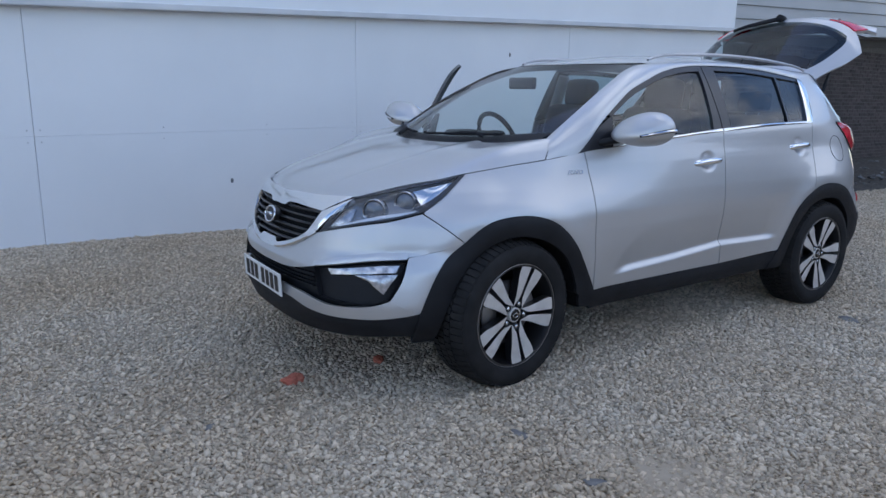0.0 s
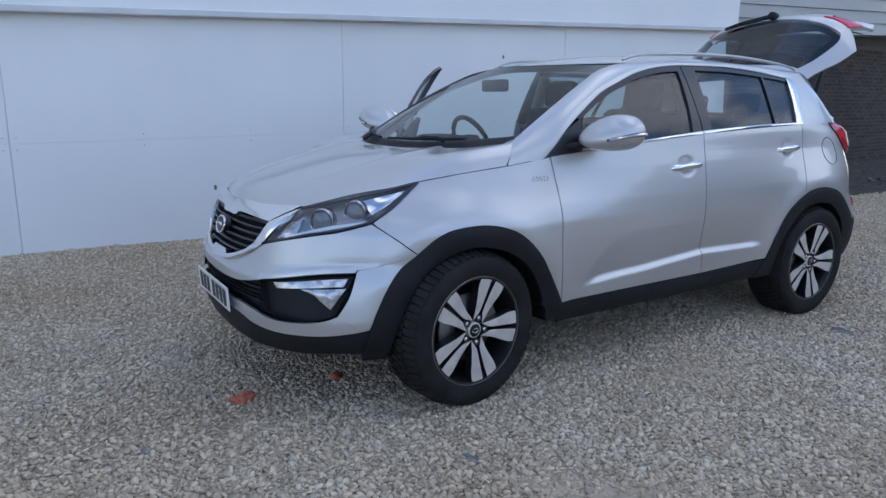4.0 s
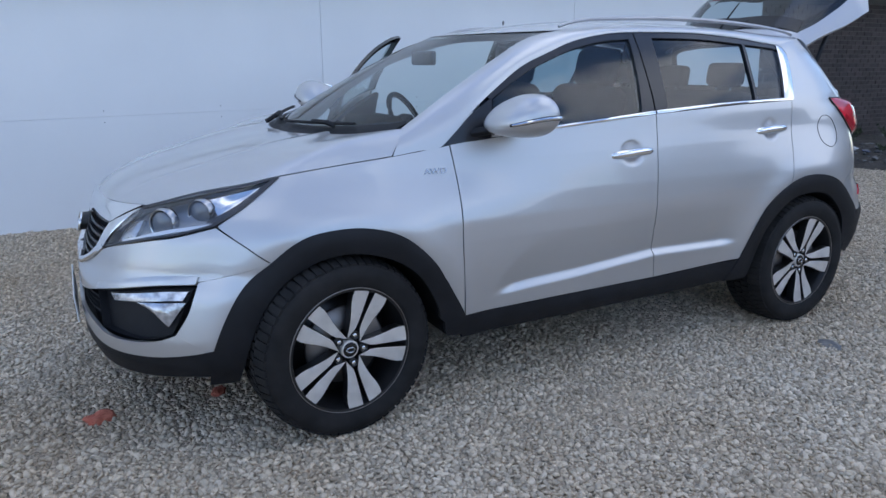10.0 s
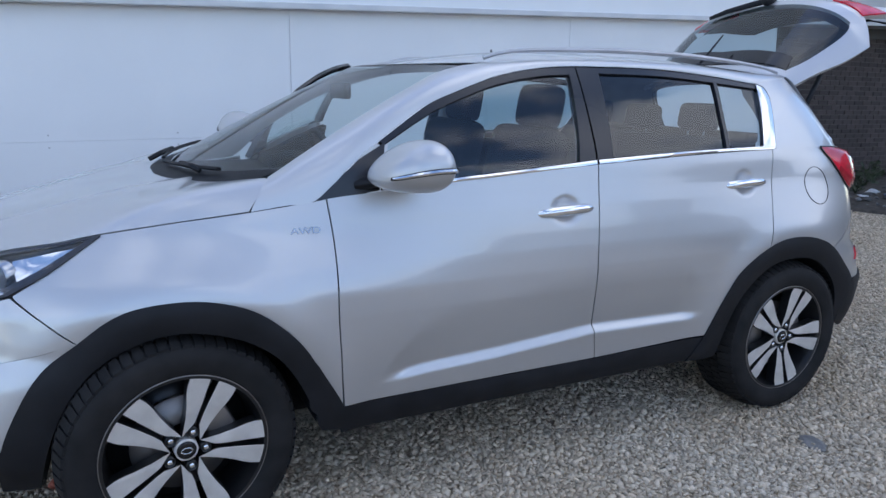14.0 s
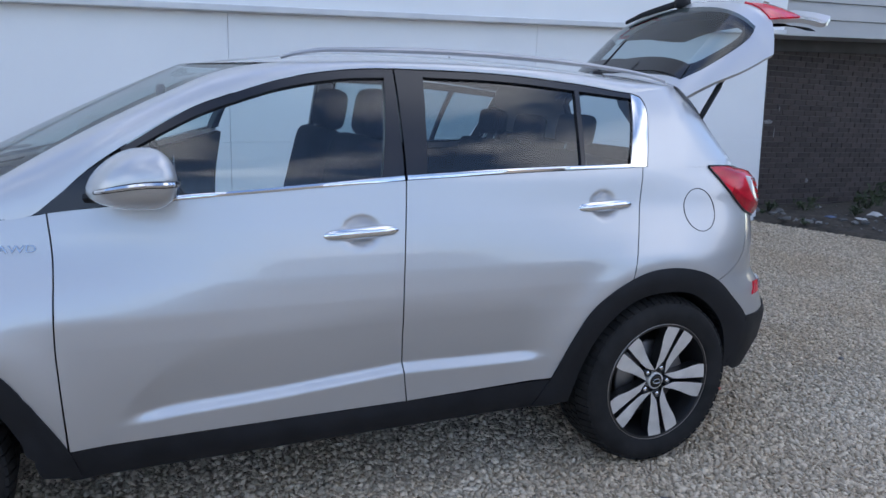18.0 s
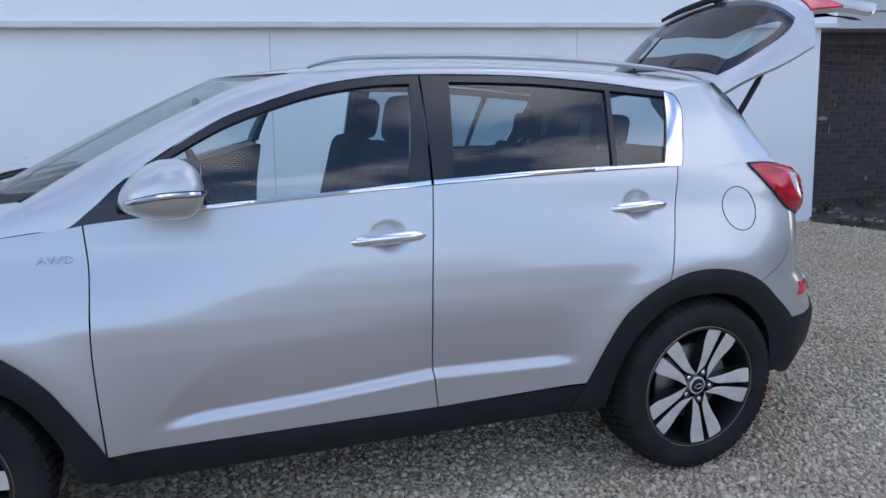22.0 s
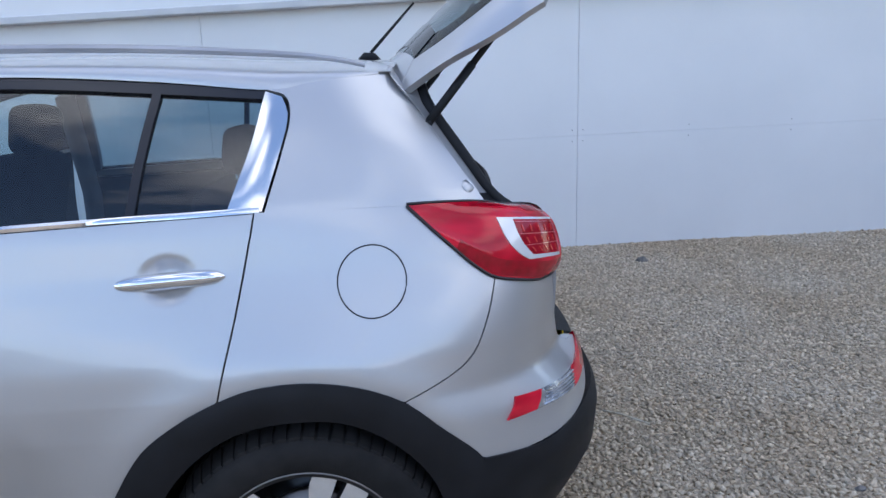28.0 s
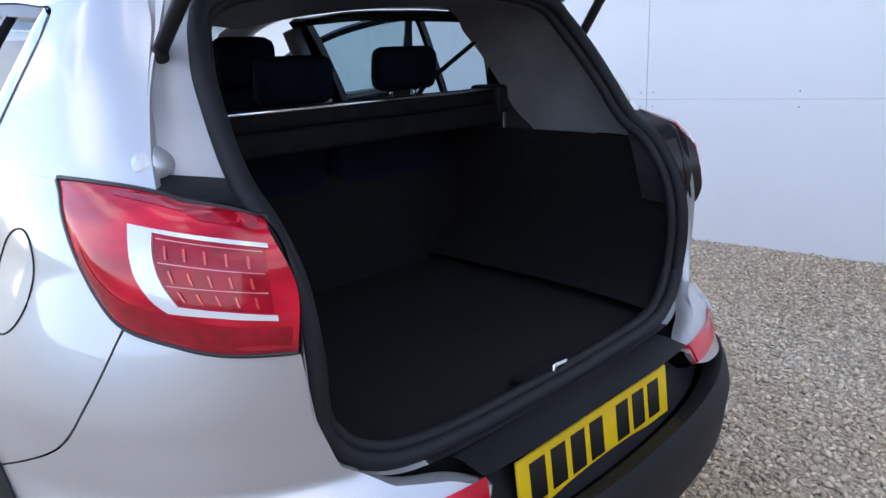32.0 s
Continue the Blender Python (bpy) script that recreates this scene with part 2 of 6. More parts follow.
def gravel_material():
    m = material("gravel_bed", (0.35, 0.33, 0.3), 0.9)
    N, K = m.node_tree.nodes, m.node_tree.links
    b = N["Principled BSDF"]
    tc = N.new("ShaderNodeTexCoord")
    vo = N.new("ShaderNodeTexVoronoi")
    vo.inputs["Scale"].default_value = 75.0
    K.new(tc.outputs["Object"], vo.inputs["Vector"])
    big = N.new("ShaderNodeTexNoise")
    big.inputs["Scale"].default_value, big.inputs["Detail"].default_value = 1.1, 5.0
    K.new(tc.outputs["Object"], big.inputs["Vector"])
    sep = N.new("ShaderNodeSeparateColor")
    K.new(vo.outputs["Color"], sep.inputs[0])
    ad = N.new("ShaderNodeMath")
    ad.operation = "MULTIPLY_ADD"
    K.new(big.outputs["Fac"], ad.inputs[0])
    ad.inputs[1].default_value = 0.7
    K.new(sep.outputs[0], ad.inputs[2])
    mr = N.new("ShaderNodeMapRange")
    mr.inputs["From Max"].default_value = 1.7
    K.new(ad.outputs[0], mr.inputs["Value"])
    rp = N.new("ShaderNodeValToRGB")
    rp.color_ramp.elements[0].color, rp.color_ramp.elements[1].color = (0.24, 0.197, 0.148, 1), (0.69, 0.585, 0.46, 1)
    K.new(mr.outputs[0], rp.inputs[0])
    tint(m, rp.outputs[0])
    bp = N.new("ShaderNodeBump")
    bp.invert = True
    bp.inputs["Strength"].default_value, bp.inputs["Distance"].default_value = 0.9, 0.012
    K.new(vo.outputs["Distance"], bp.inputs["Height"])
    K.new(bp.outputs[0], b.inputs["Normal"])
    return m


GRAVEL = gravel_material()


# ---- mesh helpers ----
def link_mesh(name, verts, faces, mats, parent=None, smooth=True, label="", mat_index=None):
    me = bpy.data.meshes.new(name)
    me.from_pydata([tuple(map(float, v)) for v in verts], [], [tuple(map(int, f)) for f in faces])
    for m in (mats if isinstance(mats, (list, tuple)) else [mats]):
        me.materials.append(m)
    if mat_index is not None:
        me.polygons.foreach_set("material_index", np.array(mat_index, dtype=np.int32))
    if smooth:
        me.polygons.foreach_set("use_smooth", np.ones(len(me.polygons), dtype=bool))
    me.update()
    ob = new(name, me)
    if parent is not None:
        ob.parent = parent
    if label:
        ob["label"] = label
    return ob


def part(name, bm, mat, parent, label="", smooth=True):
    me = bpy.data.meshes.new(name)
    if smooth:
        for f in bm.faces:
            f.smooth = True
    bm.to_mesh(me)
    bm.free()
    for m in (mat if isinstance(mat, (list, tuple)) else [mat]):
        me.materials.append(m)
    ob = new(name, me)
    ob.parent = parent
    if label:
        ob["label"] = label
    return ob


def thing(name, label, category, at=(0, 0, 0), group="", kind=""):
    ob = new(name)
    ob.empty_display_size = 0.1
    ob.location = at
    return tagged(ob, label, category, group, kind)


def bm_box(x0, x1, y0, y1, z0, z1, bev=0.0, seg=2, bm=None):
    own = bm is None
    bm = bm or bmesh.new()
    got = bmesh.ops.create_cube(bm, size=1)["verts"]
    for v in got:
        v.co = Vector((x0 + (v.co.x + .5) * (x1 - x0), y0 + (v.co.y + .5) * (y1 - y0), z0 + (v.co.z + .5) * (z1 - z0)))
    if bev:
        es = list({e for v in got for e in v.link_edges})
        bmesh.ops.bevel(bm, geom=es, offset=bev, segments=seg, affect="EDGES", profile=0.6)
    return bm


def grid_faces(nu, nv, base=0, flip=False):
    f = []
    for j in range(nv - 1):
        for i in range(nu - 1):
            a = base + j * nu + i
            q = (a, a + 1, a + nu + 1, a + nu)
            f.append(q[::-1] if flip else q)
    return f


def catmull(p, n):
    """n points along a smooth curve through the control points p, evenly spaced."""
    p = np.asarray(p, float)
    if len(p) == 2:
        d = np.linspace(0, 1, n)[:, None]
        return p[0] * (1 - d) + p[1] * d
    e = np.vstack([2 * p[0] - p[1], p, 2 * p[-1] - p[-2]])
    out = []
    for k in range(1, len(e) - 2):
        t = np.linspace(0, 1, 16, endpoint=False)[:, None]
        a, b, c, d = e[k - 1], e[k], e[k + 1], e[k + 2]
        out.append(0.5 * (2 * b + (c - a) * t + (2 * a - 5 * b + 4 * c - d) * t**2 + (3 * b - a - 3 * c + d) * t**3))
    out = np.vstack(out + [p[-1:]])
    return resample(out, n)


def resample(q, n):
    seg = np.r_[0, np.cumsum(np.linalg.norm(np.diff(q, axis=0), axis=1))]
    t = np.linspace(0, seg[-1], n)
    return np.stack([np.interp(t, seg, q[:, k]) for k in range(q.shape[1])], 1)


def tube(points, r, sides=8, closed=False, flat=1.0):
    """Verts and faces of a round bar along the points; flat squeezes its height."""
    p = np.asarray(points, float)
    n = len(p)
    verts, faces = [], []
    for i in range(n):
        a, b = (p[i - 1], p[(i + 1) % n]) if closed else (p[max(i - 1, 0)], p[min(i + 1, n - 1)])
        t = (b - a) / (np.linalg.norm(b - a) + 1e-9)
        up = np.array([0, 0, 1.0]) if abs(t[2]) < 0.9 else np.array([1.0, 0, 0])
        s = np.cross(t, up)
        s /= np.linalg.norm(s)
        u = np.cross(s, t)
        rr = r[i] if hasattr(r, "__len__") else r
        for k in range(sides):
            c = 2 * math.pi * k / sides
            verts.append(p[i] + rr * (math.cos(c) * s + flat * math.sin(c) * u))
    for i in range(n if closed else n - 1):
        for k in range(sides):
            a, b = i * sides + k, i * sides + (k + 1) % sides
            c, d = ((i + 1) % n) * sides + (k + 1) % sides, ((i + 1) % n) * sides + k
            faces.append((a, b, c, d))
    if not closed:
        faces.append(tuple(range(sides))[::-1])
        faces.append(tuple((n - 1) * sides + k for k in range(sides)))
    return verts, faces


def mirrored(verts, faces):
    v = np.asarray(verts, float).copy()
    v[:, 1] *= -1
    return v, [tuple(f)[::-1] for f in faces]


def lathe_y(profile, n=48):
    """Turn (radius, y) pairs round the y axis."""
    verts, faces = [], []
    m = len(profile)
    for k in range(n):
        c, s = math.cos(2 * math.pi * k / n), math.sin(2 * math.pi * k / n)
        verts += [(r * c, y, r * s) for r, y in profile]
    for k in range(n):
        for j in range(m - 1):
            a, b = k * m + j, ((k + 1) % n) * m + j
            faces.append((a, a + 1, b + 1, b))
    return verts, faces


# ---- ground and walls ----
WALL_Y0, WALL_SLOPE = 3.62, 0.031      # face of the white wall: y = WALL_Y0 + WALL_SLOPE * x


def wall_y(x):
    return WALL_Y0 + WALL_SLOPE * x


WALL_TURN = math.atan(WALL_SLOPE)
rng = np.random.default_rng(7)


def ground_z(x, y):
    return 0.02 * np.sin(x * 1.3 + 0.5) * np.sin(y * 1.1 + 1.0) * sm_(abs(y) - 1.2) - 0.004 + 0.045 * np.exp(-((x - 5.6) / 1.3) ** 2) * sm_((y - 1.8) / 1.6)


def sm_(t):
    t = np.clip(t, 0, 1)
    return t * t * (3 - 2 * t)


def build_ground():
    # finer near the car, running out to the horizon
    a = np.r_[-400, -150, -60, -25, np.linspace(-12, 14, 105), 30, 80, 200, 400]
    b = np.r_[-400, -150, -60, -25, np.linspace(-9, 4.2, 54), 10, 40, 150, 400]
    Xg, Yg = np.meshgrid(a, b)
    Zg = ground_z(Xg, Yg)
    v = np.stack([Xg, Yg, Zg], -1).reshape(-1, 3)
    g = link_mesh("ground", v, grid_faces(len(a), len(b)), GRAVEL, None)
    return tagged(g, "pale grey loose gravel yard", "ground", kind="structure")


build_ground()

white = thing("wall_white", "white painted panelled building wall with screw heads", "wall", kind="structure")
WX0, WX1 = -14.0, 8.12
TOPZ, FASCIA = 2.065, 2.115
RISE = 0.041      # the eaves line climbs by this much a metre
frame_m = Matrix.Translation((0, WALL_Y0, 0)) @ Matrix.Rotation(WALL_TURN, 4, "Z")


def on_wall(ob):
    ob.matrix_basis = frame_m
    return ob


def sloped(bm, rise=RISE):
    """Lift a part of the eaves along the climbing line."""
    for q in bm.verts:
        q.co.z += rise * q.co.x
    return bm


def leaning(bm):
    """The far end of the wall leans a little inwards."""
    for q in bm.verts:
        if q.co.x > WX1 - 0.3:
            q.co.x += 0.09 - 0.075 * q.co.z
    return bm


seams = (-10.85, -7.77, -4.70, -1.61, 1.46, 4.64)
edges = [WX0, *seams, WX1]
for k in range(len(edges) - 1):
    for z0, z1 in ((-0.6, 0.9734), (0.9746, 3.3)):
        on_wall(part("panel", leaning(sloped(bm_box(edges[k] + 0.0018, edges[k + 1] - 0.0018, 0.0, 0.03, z0, z1, 0.0015, 1), 0.014)), WALLWHITE, white, "", False))
on_wall(part("backing", leaning(bm_box(WX0, WX1 - 0.01, 0.028, 0.30, -0.6, 3.3)), material("joint_grey", (0.66, 0.68, 0.71), 0.8), white, "", False))
on_wall(part("end_face", leaning(bm_box(WX1 - 0.005, WX1 + 0.012, -0.004, 0.60, -0.3, 3.3, 0.002, 1)), WALLWHITE, white, "", False))
# the fascia's unseen upper metres are added to keep the sun off the yard
on_wall(part("fascia", sloped(bm_box(WX0, WX1 + 0.06, -0.10, 0.30, FASCIA, 9.0, 0.006, 1)), WALLWHITE, white, "white upper fascia overhanging the wall, run up unseen to block the sun", False))
on_wall(part("drip_rail", sloped(bm_box(WX0, WX1 + 0.075, -0.125, 0.01, TOPZ, FASCIA + 0.004, 0.005, 1)), varied(material("rail_white", (0.6, 0.62, 0.64), 0.5), (0.55, 0.57, 0.6), (0.68, 0.69, 0.7), 3), white, "pale drip rail under the fascia", False))
SCREW = material("screw", (0.25, 0.25, 0.27), 0.5, 0.6)
sv, sf = lathe_y([(0, -0.003), (0.004, -0.0025), (0.0055, 0.001)], 8)
for sx in seams[2:]:
    for dx in (-0.05, 0.05, 1.05, 2.05):
        for z in (0.924 + 0.014 * (sx + dx), 1.024 + 0.014 * (sx + dx)):
            o = link_mesh("screw", [(v[0] + sx + dx, v[1], v[2] + z) for v in sv], sf, SCREW, white)
            o.matrix_basis = frame_m
mark = material("wall_stain", (0.16, 0.16, 0.16), 0.9)
for mx, mz in ((0.06, 0.486), (3.62, 1.848)):
    b = bmesh.new()
    bmesh.ops.create_uvsphere(b, u_segments=8, v_segments=6, radius=0.5)
    for q in b.verts:
        q.co = Vector((mx + q.co.x * 0.03, -0.002 + q.co.y * 0.012, mz + q.co.z * 0.05))
    on_wall(part("chip", b, mark, white))

# brick building beyond the white wall
brickwall = thing("wall_brick", "dark brown brick wall under grey cladding, plants at its foot", "wall", kind="structure")
BX0, BX1, BY = WX1 - 0.25, 22.0, 0.55
on_wall(part("mortar_bed", bm_box(BX0, BX1, BY + 0.006, BY + 0.3, -0.3, 2.9), MORTAR, brickwall, "", False))
# dark strip that puts the overhang's shadow on the top courses into colour
on_wall(part("soffit_shade_band", sloped(bm_box(BX0, BX1, BY - 0.03, BY + 0.02, TOPZ - 0.16, TOPZ + 0.02, 0.004, 1)), varied(material("shade_band", (0.05, 0.05, 0.055), 0.7), (0.04, 0.04, 0.045), (0.07, 0.07, 0.075), 3), brickwall, "dark band for the overhang's shade on the brickwork", False))
clad = thing("wall_cladding", "grey weathered horizontal cladding boards above the brick wall", "wall", kind="structure")
for k in range(32):
    z0 = TOPZ + 0.215 * k
    bd = bm_box(WX1 + 0.065, BX1, -0.02, 0.60, z0, z0 + 0.212, 0.003, 1)
    for q in bd.verts:
        if q.co.y < 0:
            q.co.y += 0.028 * (q.co.z - z0) / 0.212
    on_wall(part("board", sloped(bd), CLADDING, clad, "", False))

# plain unseen walls added behind the walk to darken what the car's side reflects
yard = thing("unseen_wall", "unseen plain dull wall added to darken reflections", "wall", kind="structure")
part("unseen_south", bm_box(-26, 14.3, -15.3, -15.0, -0.3, 2.4), UNSEENWALL, yard, "", False)
part("unseen_east", bm_box(14.0, 14.3, -15.0, 1.0, -0.3, 4.2), UNSEENWALL, yard, "", False)


# soil bed at the foot of the bricks
def bed():
    P = []
    n, m = 40, 12
    for i in range(n):
        t = i / (n - 1)
        x = WX1 + 0.05 + (BX1 - WX1) * t
        yb = wall_y(x) + BY
        yf = yb - min(2.6, 0.64 + 2.4 * (x - WX1) ** 0.9)
        for j in range(m):
            k = j / (m - 1)
            y = yf + (yb - yf) * k
            P.append((x, y, 0.02 + 0.09 * math.sin(math.pi * min(1, k * 1.2) * 0.5) + 0.05 * noise.noise(Vector((x * 3, y * 3, 0))) - (0.06 if j == 0 else 0)))
    return P, grid_faces(m, n, 0, True)


tagged(link_mesh("soil_bed", *bed(), SOIL, None), "dark soil bed with rubble along the brick wall", "flower bed", kind="structure")

# ---- the car: body surface ----
# x runs from the front axle to the rear, y from the middle, z up. Half widths by height, nose and tail by height.
ZZ = (0.2, 0.30, 0.42, 0.60, 0.80, 0.95, 1.05, 1.15, 1.21, 1.30, 1.40, 1.50, 1.60)
YY = (0.80, 0.865, 0.886, 0.897, 0.905, 0.880, 0.855, 0.834, 0.818, 0.772, 0.715, 0.655, 0.575)
NOSE_Z = (0.2, 0.3, 0.36, 0.45, 0.6, 0.66, 0.72, 0.80, 0.87, 0.93, 1.0, 1.1)
NOSE_X = (-0.82, -0.86, -0.885, -0.888, -0.88, -0.855, -0.84, -0.815, -0.775, -0.71, -0.60, -0.45)
TAIL_Z = (0.3, 0.45, 0.56, 0.64, 0.70, 0.77, 0.85, 1.0, 1.17, 1.25, 1.40, 1.55, 1.62)
TAIL_X = (3.46, 3.54, 3.55, 3.51, 3.487, 3.432, 3.428, 3.441, 3.425, 3.36, 3.18, 3.00, 2.94)


def sm(a, b, x):
    t = np.clip((x - a) / (b - a), 0, 1)
    return t * t * (3 - 2 * t)


HANDLES = ((1.385, 1.018), (2.355, 1.077))


def width(x, z):
    # soften the corners of the table, more so on the doors
    k = sm(1.20, 1.08, z) * sm(0.36, 0.50, z)
    w = sum(g * np.interp(z + d * (0.03 + 0.055 * k), ZZ, YY) for d, g in ((-2, 0.12), (-1, 0.24), (0, 0.28), (1, 0.24), (2, 0.12)))
    w = w - 0.048 * sm(0.78, 1.02, z) * sm(1.15, 0.35, x)
    w = w - 0.040 * sm(0.85, 1.10, z) * sm(1.7, 2.75, x)
    w = w - 0.016 * sm(1.09, 1.21, z) * sm(1.42, 1.24, z) * sm(2.5, 2.95, x)
    # hollow above the crease low on the doors
    zc = np.interp(x, (0.60, 0.80, 1.1, 1.53, 2.05), (0.450, 0.469, 0.484, 0.520, 0.510))
    d = z - zc
    top = np.interp(x, (0.61, 0.66, 0.71, 0.80, 0.89, 1.01, 1.53, 2.0, 2.1), (0.015, 0.065, 0.115, 0.18, 0.215, 0.228, 0.235, 0.23, 0.16))
    q = np.clip(d / np.maximum(top, 0.02), 0, 1.4)
    # straight fall towards the upper line, rounded off just there
    f = sm(0.0, 0.042, d) * np.where(q < 0.88, 1 - q, np.where(q < 1.12, (1.12 - q) ** 2 / 0.48, 0.0))
    w = w - 0.027 * f * sm(0.61, 0.76, x) * sm(2.12, 1.98, x)
    # swell over the wheels
    for cx in (0.0, 2.64):
        r = np.hypot(x - cx, z - 0.35)
        w = w + 0.012 * np.exp(-((r - 0.50) / 0.07) ** 2)
    for hx, hz in HANDLES:
        r = np.hypot((x - hx) / 0.072, (z - hz) / 0.062)
        w = w - 0.018 * (1 - sm(0.35, 1.0, r))
    return w


def surf(s, z):
    """A point of the left half of the body: s from 0 (nose, middle) over 1 and 2 (side) to 3 (tail, middle)."""
    s, z = np.asarray(s, float), np.asarray(z, float)
    xf, xr = np.interp(z, NOSE_Z, NOSE_X), np.interp(z, TAIL_Z, TAIL_X)
    l1, l2 = 1.3, np.interp(z, (0.3, 1.2, 1.55), (0.8, 0.8, 0.36))
    p1, q1, p2, q2 = np.interp(z, (0.45, 0.68), (4.4, 3.0)), 2.8, 3.2, 2.6
    t = np.clip(s, 0, 1) * math.pi / 2
    u = np.clip(3 - s, 0, 1) * math.pi / 2
    xa = xf + l1 * (1 - np.maximum(np.cos(t), 0) ** (2 / p1))
    xb = xr - l2 * (1 - np.maximum(np.cos(u), 0) ** (2 / p2))
    xm = (xf + l1) + (xr - l2 - xf - l1) * np.clip(s - 1, 0, 1)
    x = np.where(s < 1, xa, np.where(s > 2, xb, xm))
    f = np.where(s < 1, np.sin(t) ** (2 / q1), np.where(s > 2, np.sin(u) ** (2 / q2), 1.0))
    return np.stack([x, -width(x, z) * f, z], -1)


def find(kind, a, z):
    """The s at which the body has that x ('x'), or that half width at the nose ('f') or the tail ('r')."""
    if kind == "s":
        return a
    lo, hi = (0.0, 1.0) if kind == "f" else (2.0, 3.0) if kind == "r" else (0.0, 3.0)
    for _ in range(40):
        mid = (lo + hi) / 2
        p = surf(mid, z)
        less = p[0] < a if kind == "x" else (-p[1] < a if kind == "f" else -p[1] > a)
        lo, hi = (mid, hi) if less else (lo, mid)
    return (lo + hi) / 2


def X(*pairs):
    return [("x", a, z) for a, z in pairs]


def F(*pairs):
    return [("f", a, z) for a, z in pairs]


def R(*pairs):
    return [("r", a, z) for a, z in pairs]


def project(q):
    """The s of the body point nearest to each point at its height."""
    s = np.broadcast_to(np.linspace(0, 3, 241)[None], (len(q), 241))
    step = 3 / 240
    for _ in range(3):
        p = surf(s, np.repeat(q[:, 2:3], s.shape[1], 1))
        k = np.argmin(np.hypot(p[..., 0] - q[:, :1], p[..., 1] - q[:, 1:2]), 1)
        best = s[np.arange(len(q)), k]
        s = np.clip(best[:, None] + np.linspace(-step, step, 25)[None], 0, 3)
        step /= 12
    return best


def curve(pts, n, smooth=True):
    """n pairs (s, z) evenly along a curve on the body."""
    c = np.array([surf(find(k, a, z), z) for k, a, z in pts])
    if smooth and len(c) > 2:
        q = catmull(c, 20 * len(c))
    else:
        q = np.vstack([catmull(c[i:i + 2], 20) for i in range(len(c) - 1)])
    sz = np.stack([project(q), q[:, 2]], 1)
    p = surf(sz[:, 0], sz[:, 1])
    seg = np.r_[0, np.cumsum(np.linalg.norm(np.diff(p, axis=0), axis=1))]
    seg += np.linspace(0, 1e-6, len(seg))
    t = np.linspace(0, seg[-1], n)
    return np.stack([np.interp(t, seg, sz[:, 0]), np.interp(t, seg, sz[:, 1])], 1)


def normals(s, z):
    e = 1e-3
    a = surf(np.clip(s + e, 0, 3), z) - surf(np.clip(s - e, 0, 3), z)
    b = surf(s, z + e) - surf(s, z - e)
    n = np.cross(a, b)
    return n / (np.linalg.norm(n, axis=-1, keepdims=True) + 1e-12)


def coons(b, r, t, l):
    """Fill between four boundary curves given as arrays; b and t run the same way, l and r from b to t."""
    nu, nv = len(b), len(l)
    u, v = np.linspace(0, 1, nu)[None, :, None], np.linspace(0, 1, nv)[:, None, None]
    ruled = (1 - v) * b[None] + v * t[None] + (1 - u) * l[:, None] + u * r[:, None]
    return ruled - ((1 - u) * (1 - v) * b[0] + u * (1 - v) * b[-1] + (1 - u) * v * t[0] + u * v * t[-1])


def sheet(b, r, t, l, nu, nv, off=0.0, rim=0.014, dome=0.0, sharp=(), crown=None):
    """A panel on the body between four curves of control points, with its edges turned in by rim."""
    cb, ct = curve(b, nu, "b" not in sharp), curve(t, nu, "t" not in sharp)
    cl, cr = curve(l, nv, "l" not in sharp), curve(r, nv, "r" not in sharp)
    g = coons(cb, cr, ct, cl)
    s, z = g[..., 0], g[..., 1]
    p, n = surf(s, z), normals(s, z)
    o = np.full(s.shape, float(off))
    if dome:
        uu, vv = np.linspace(-1, 1, nu)[None], np.linspace(-1, 1, nv)[:, None]
        o = o + dome * (1 - uu**2) * (1 - vv**2)
    p = p + n * o[..., None]
    return closed_panel(p, n, rim)


def closed_panel(p, n, rim):
    nv, nu = p.shape[:2]
    verts = list(p.reshape(-1, 3))
    faces = grid_faces(nu, nv)
    if rim:
        ring = [(0, i) for i in range(nu)] + [(j, nu - 1) for j in range(1, nv)] + [(nv - 1, i) for i in range(nu - 2, -1, -1)] + [(j, 0) for j in range(nv - 2, 0, -1)]
        base = len(verts)
        for j, i in ring:
            verts.append(p[j, i] - n[j, i] * rim)
        for k in range(len(ring)):
            a, b = ring[k][0] * nu + ring[k][1], ring[(k + 1) % len(ring)][0] * nu + ring[(k + 1) % len(ring)][1]
            faces.append((b, a, base + k, base + (k + 1) % len(ring)))
    return verts, faces


def sharpen(ob, angle=40):
    me = ob.data
    bm = bmesh.new()
    bm.from_mesh(me)
    for e in bm.edges:
        if len(e.link_faces) == 2 and e.calc_face_angle(0) > radians(angle):
            e.smooth = False
    bm.to_mesh(me)
    bm.free()
    return ob


def merge(*vf):
    verts, faces = [], []
    for v, f in vf:
        k = len(verts)
        verts += list(v)
        faces += [tuple(i + k for i in q) for q in f]
    return verts, faces


def lift(pts, n):
    sz = curve(pts, n)
    return surf(sz[:, 0], sz[:, 1])


car = thing("car", "silver metallic SUV, tailgate raised, driver door open, on gravel", "car", (0, 0.013, 0))


def both(name, vf, mat, parent=None, label="", smooth=True, parent2=None, mi=None):
    """The same part on the left and on the right of the car."""
    a = sharpen(link_mesh(name, *vf, mat, parent or car, smooth, label, mi))
    b = sharpen(link_mesh(name, *mirrored(*vf), mat, parent2 or parent or car, smooth, label, mi))
    return a, b


def pane(ob):
    ob.visible_shadow = False
    return ob


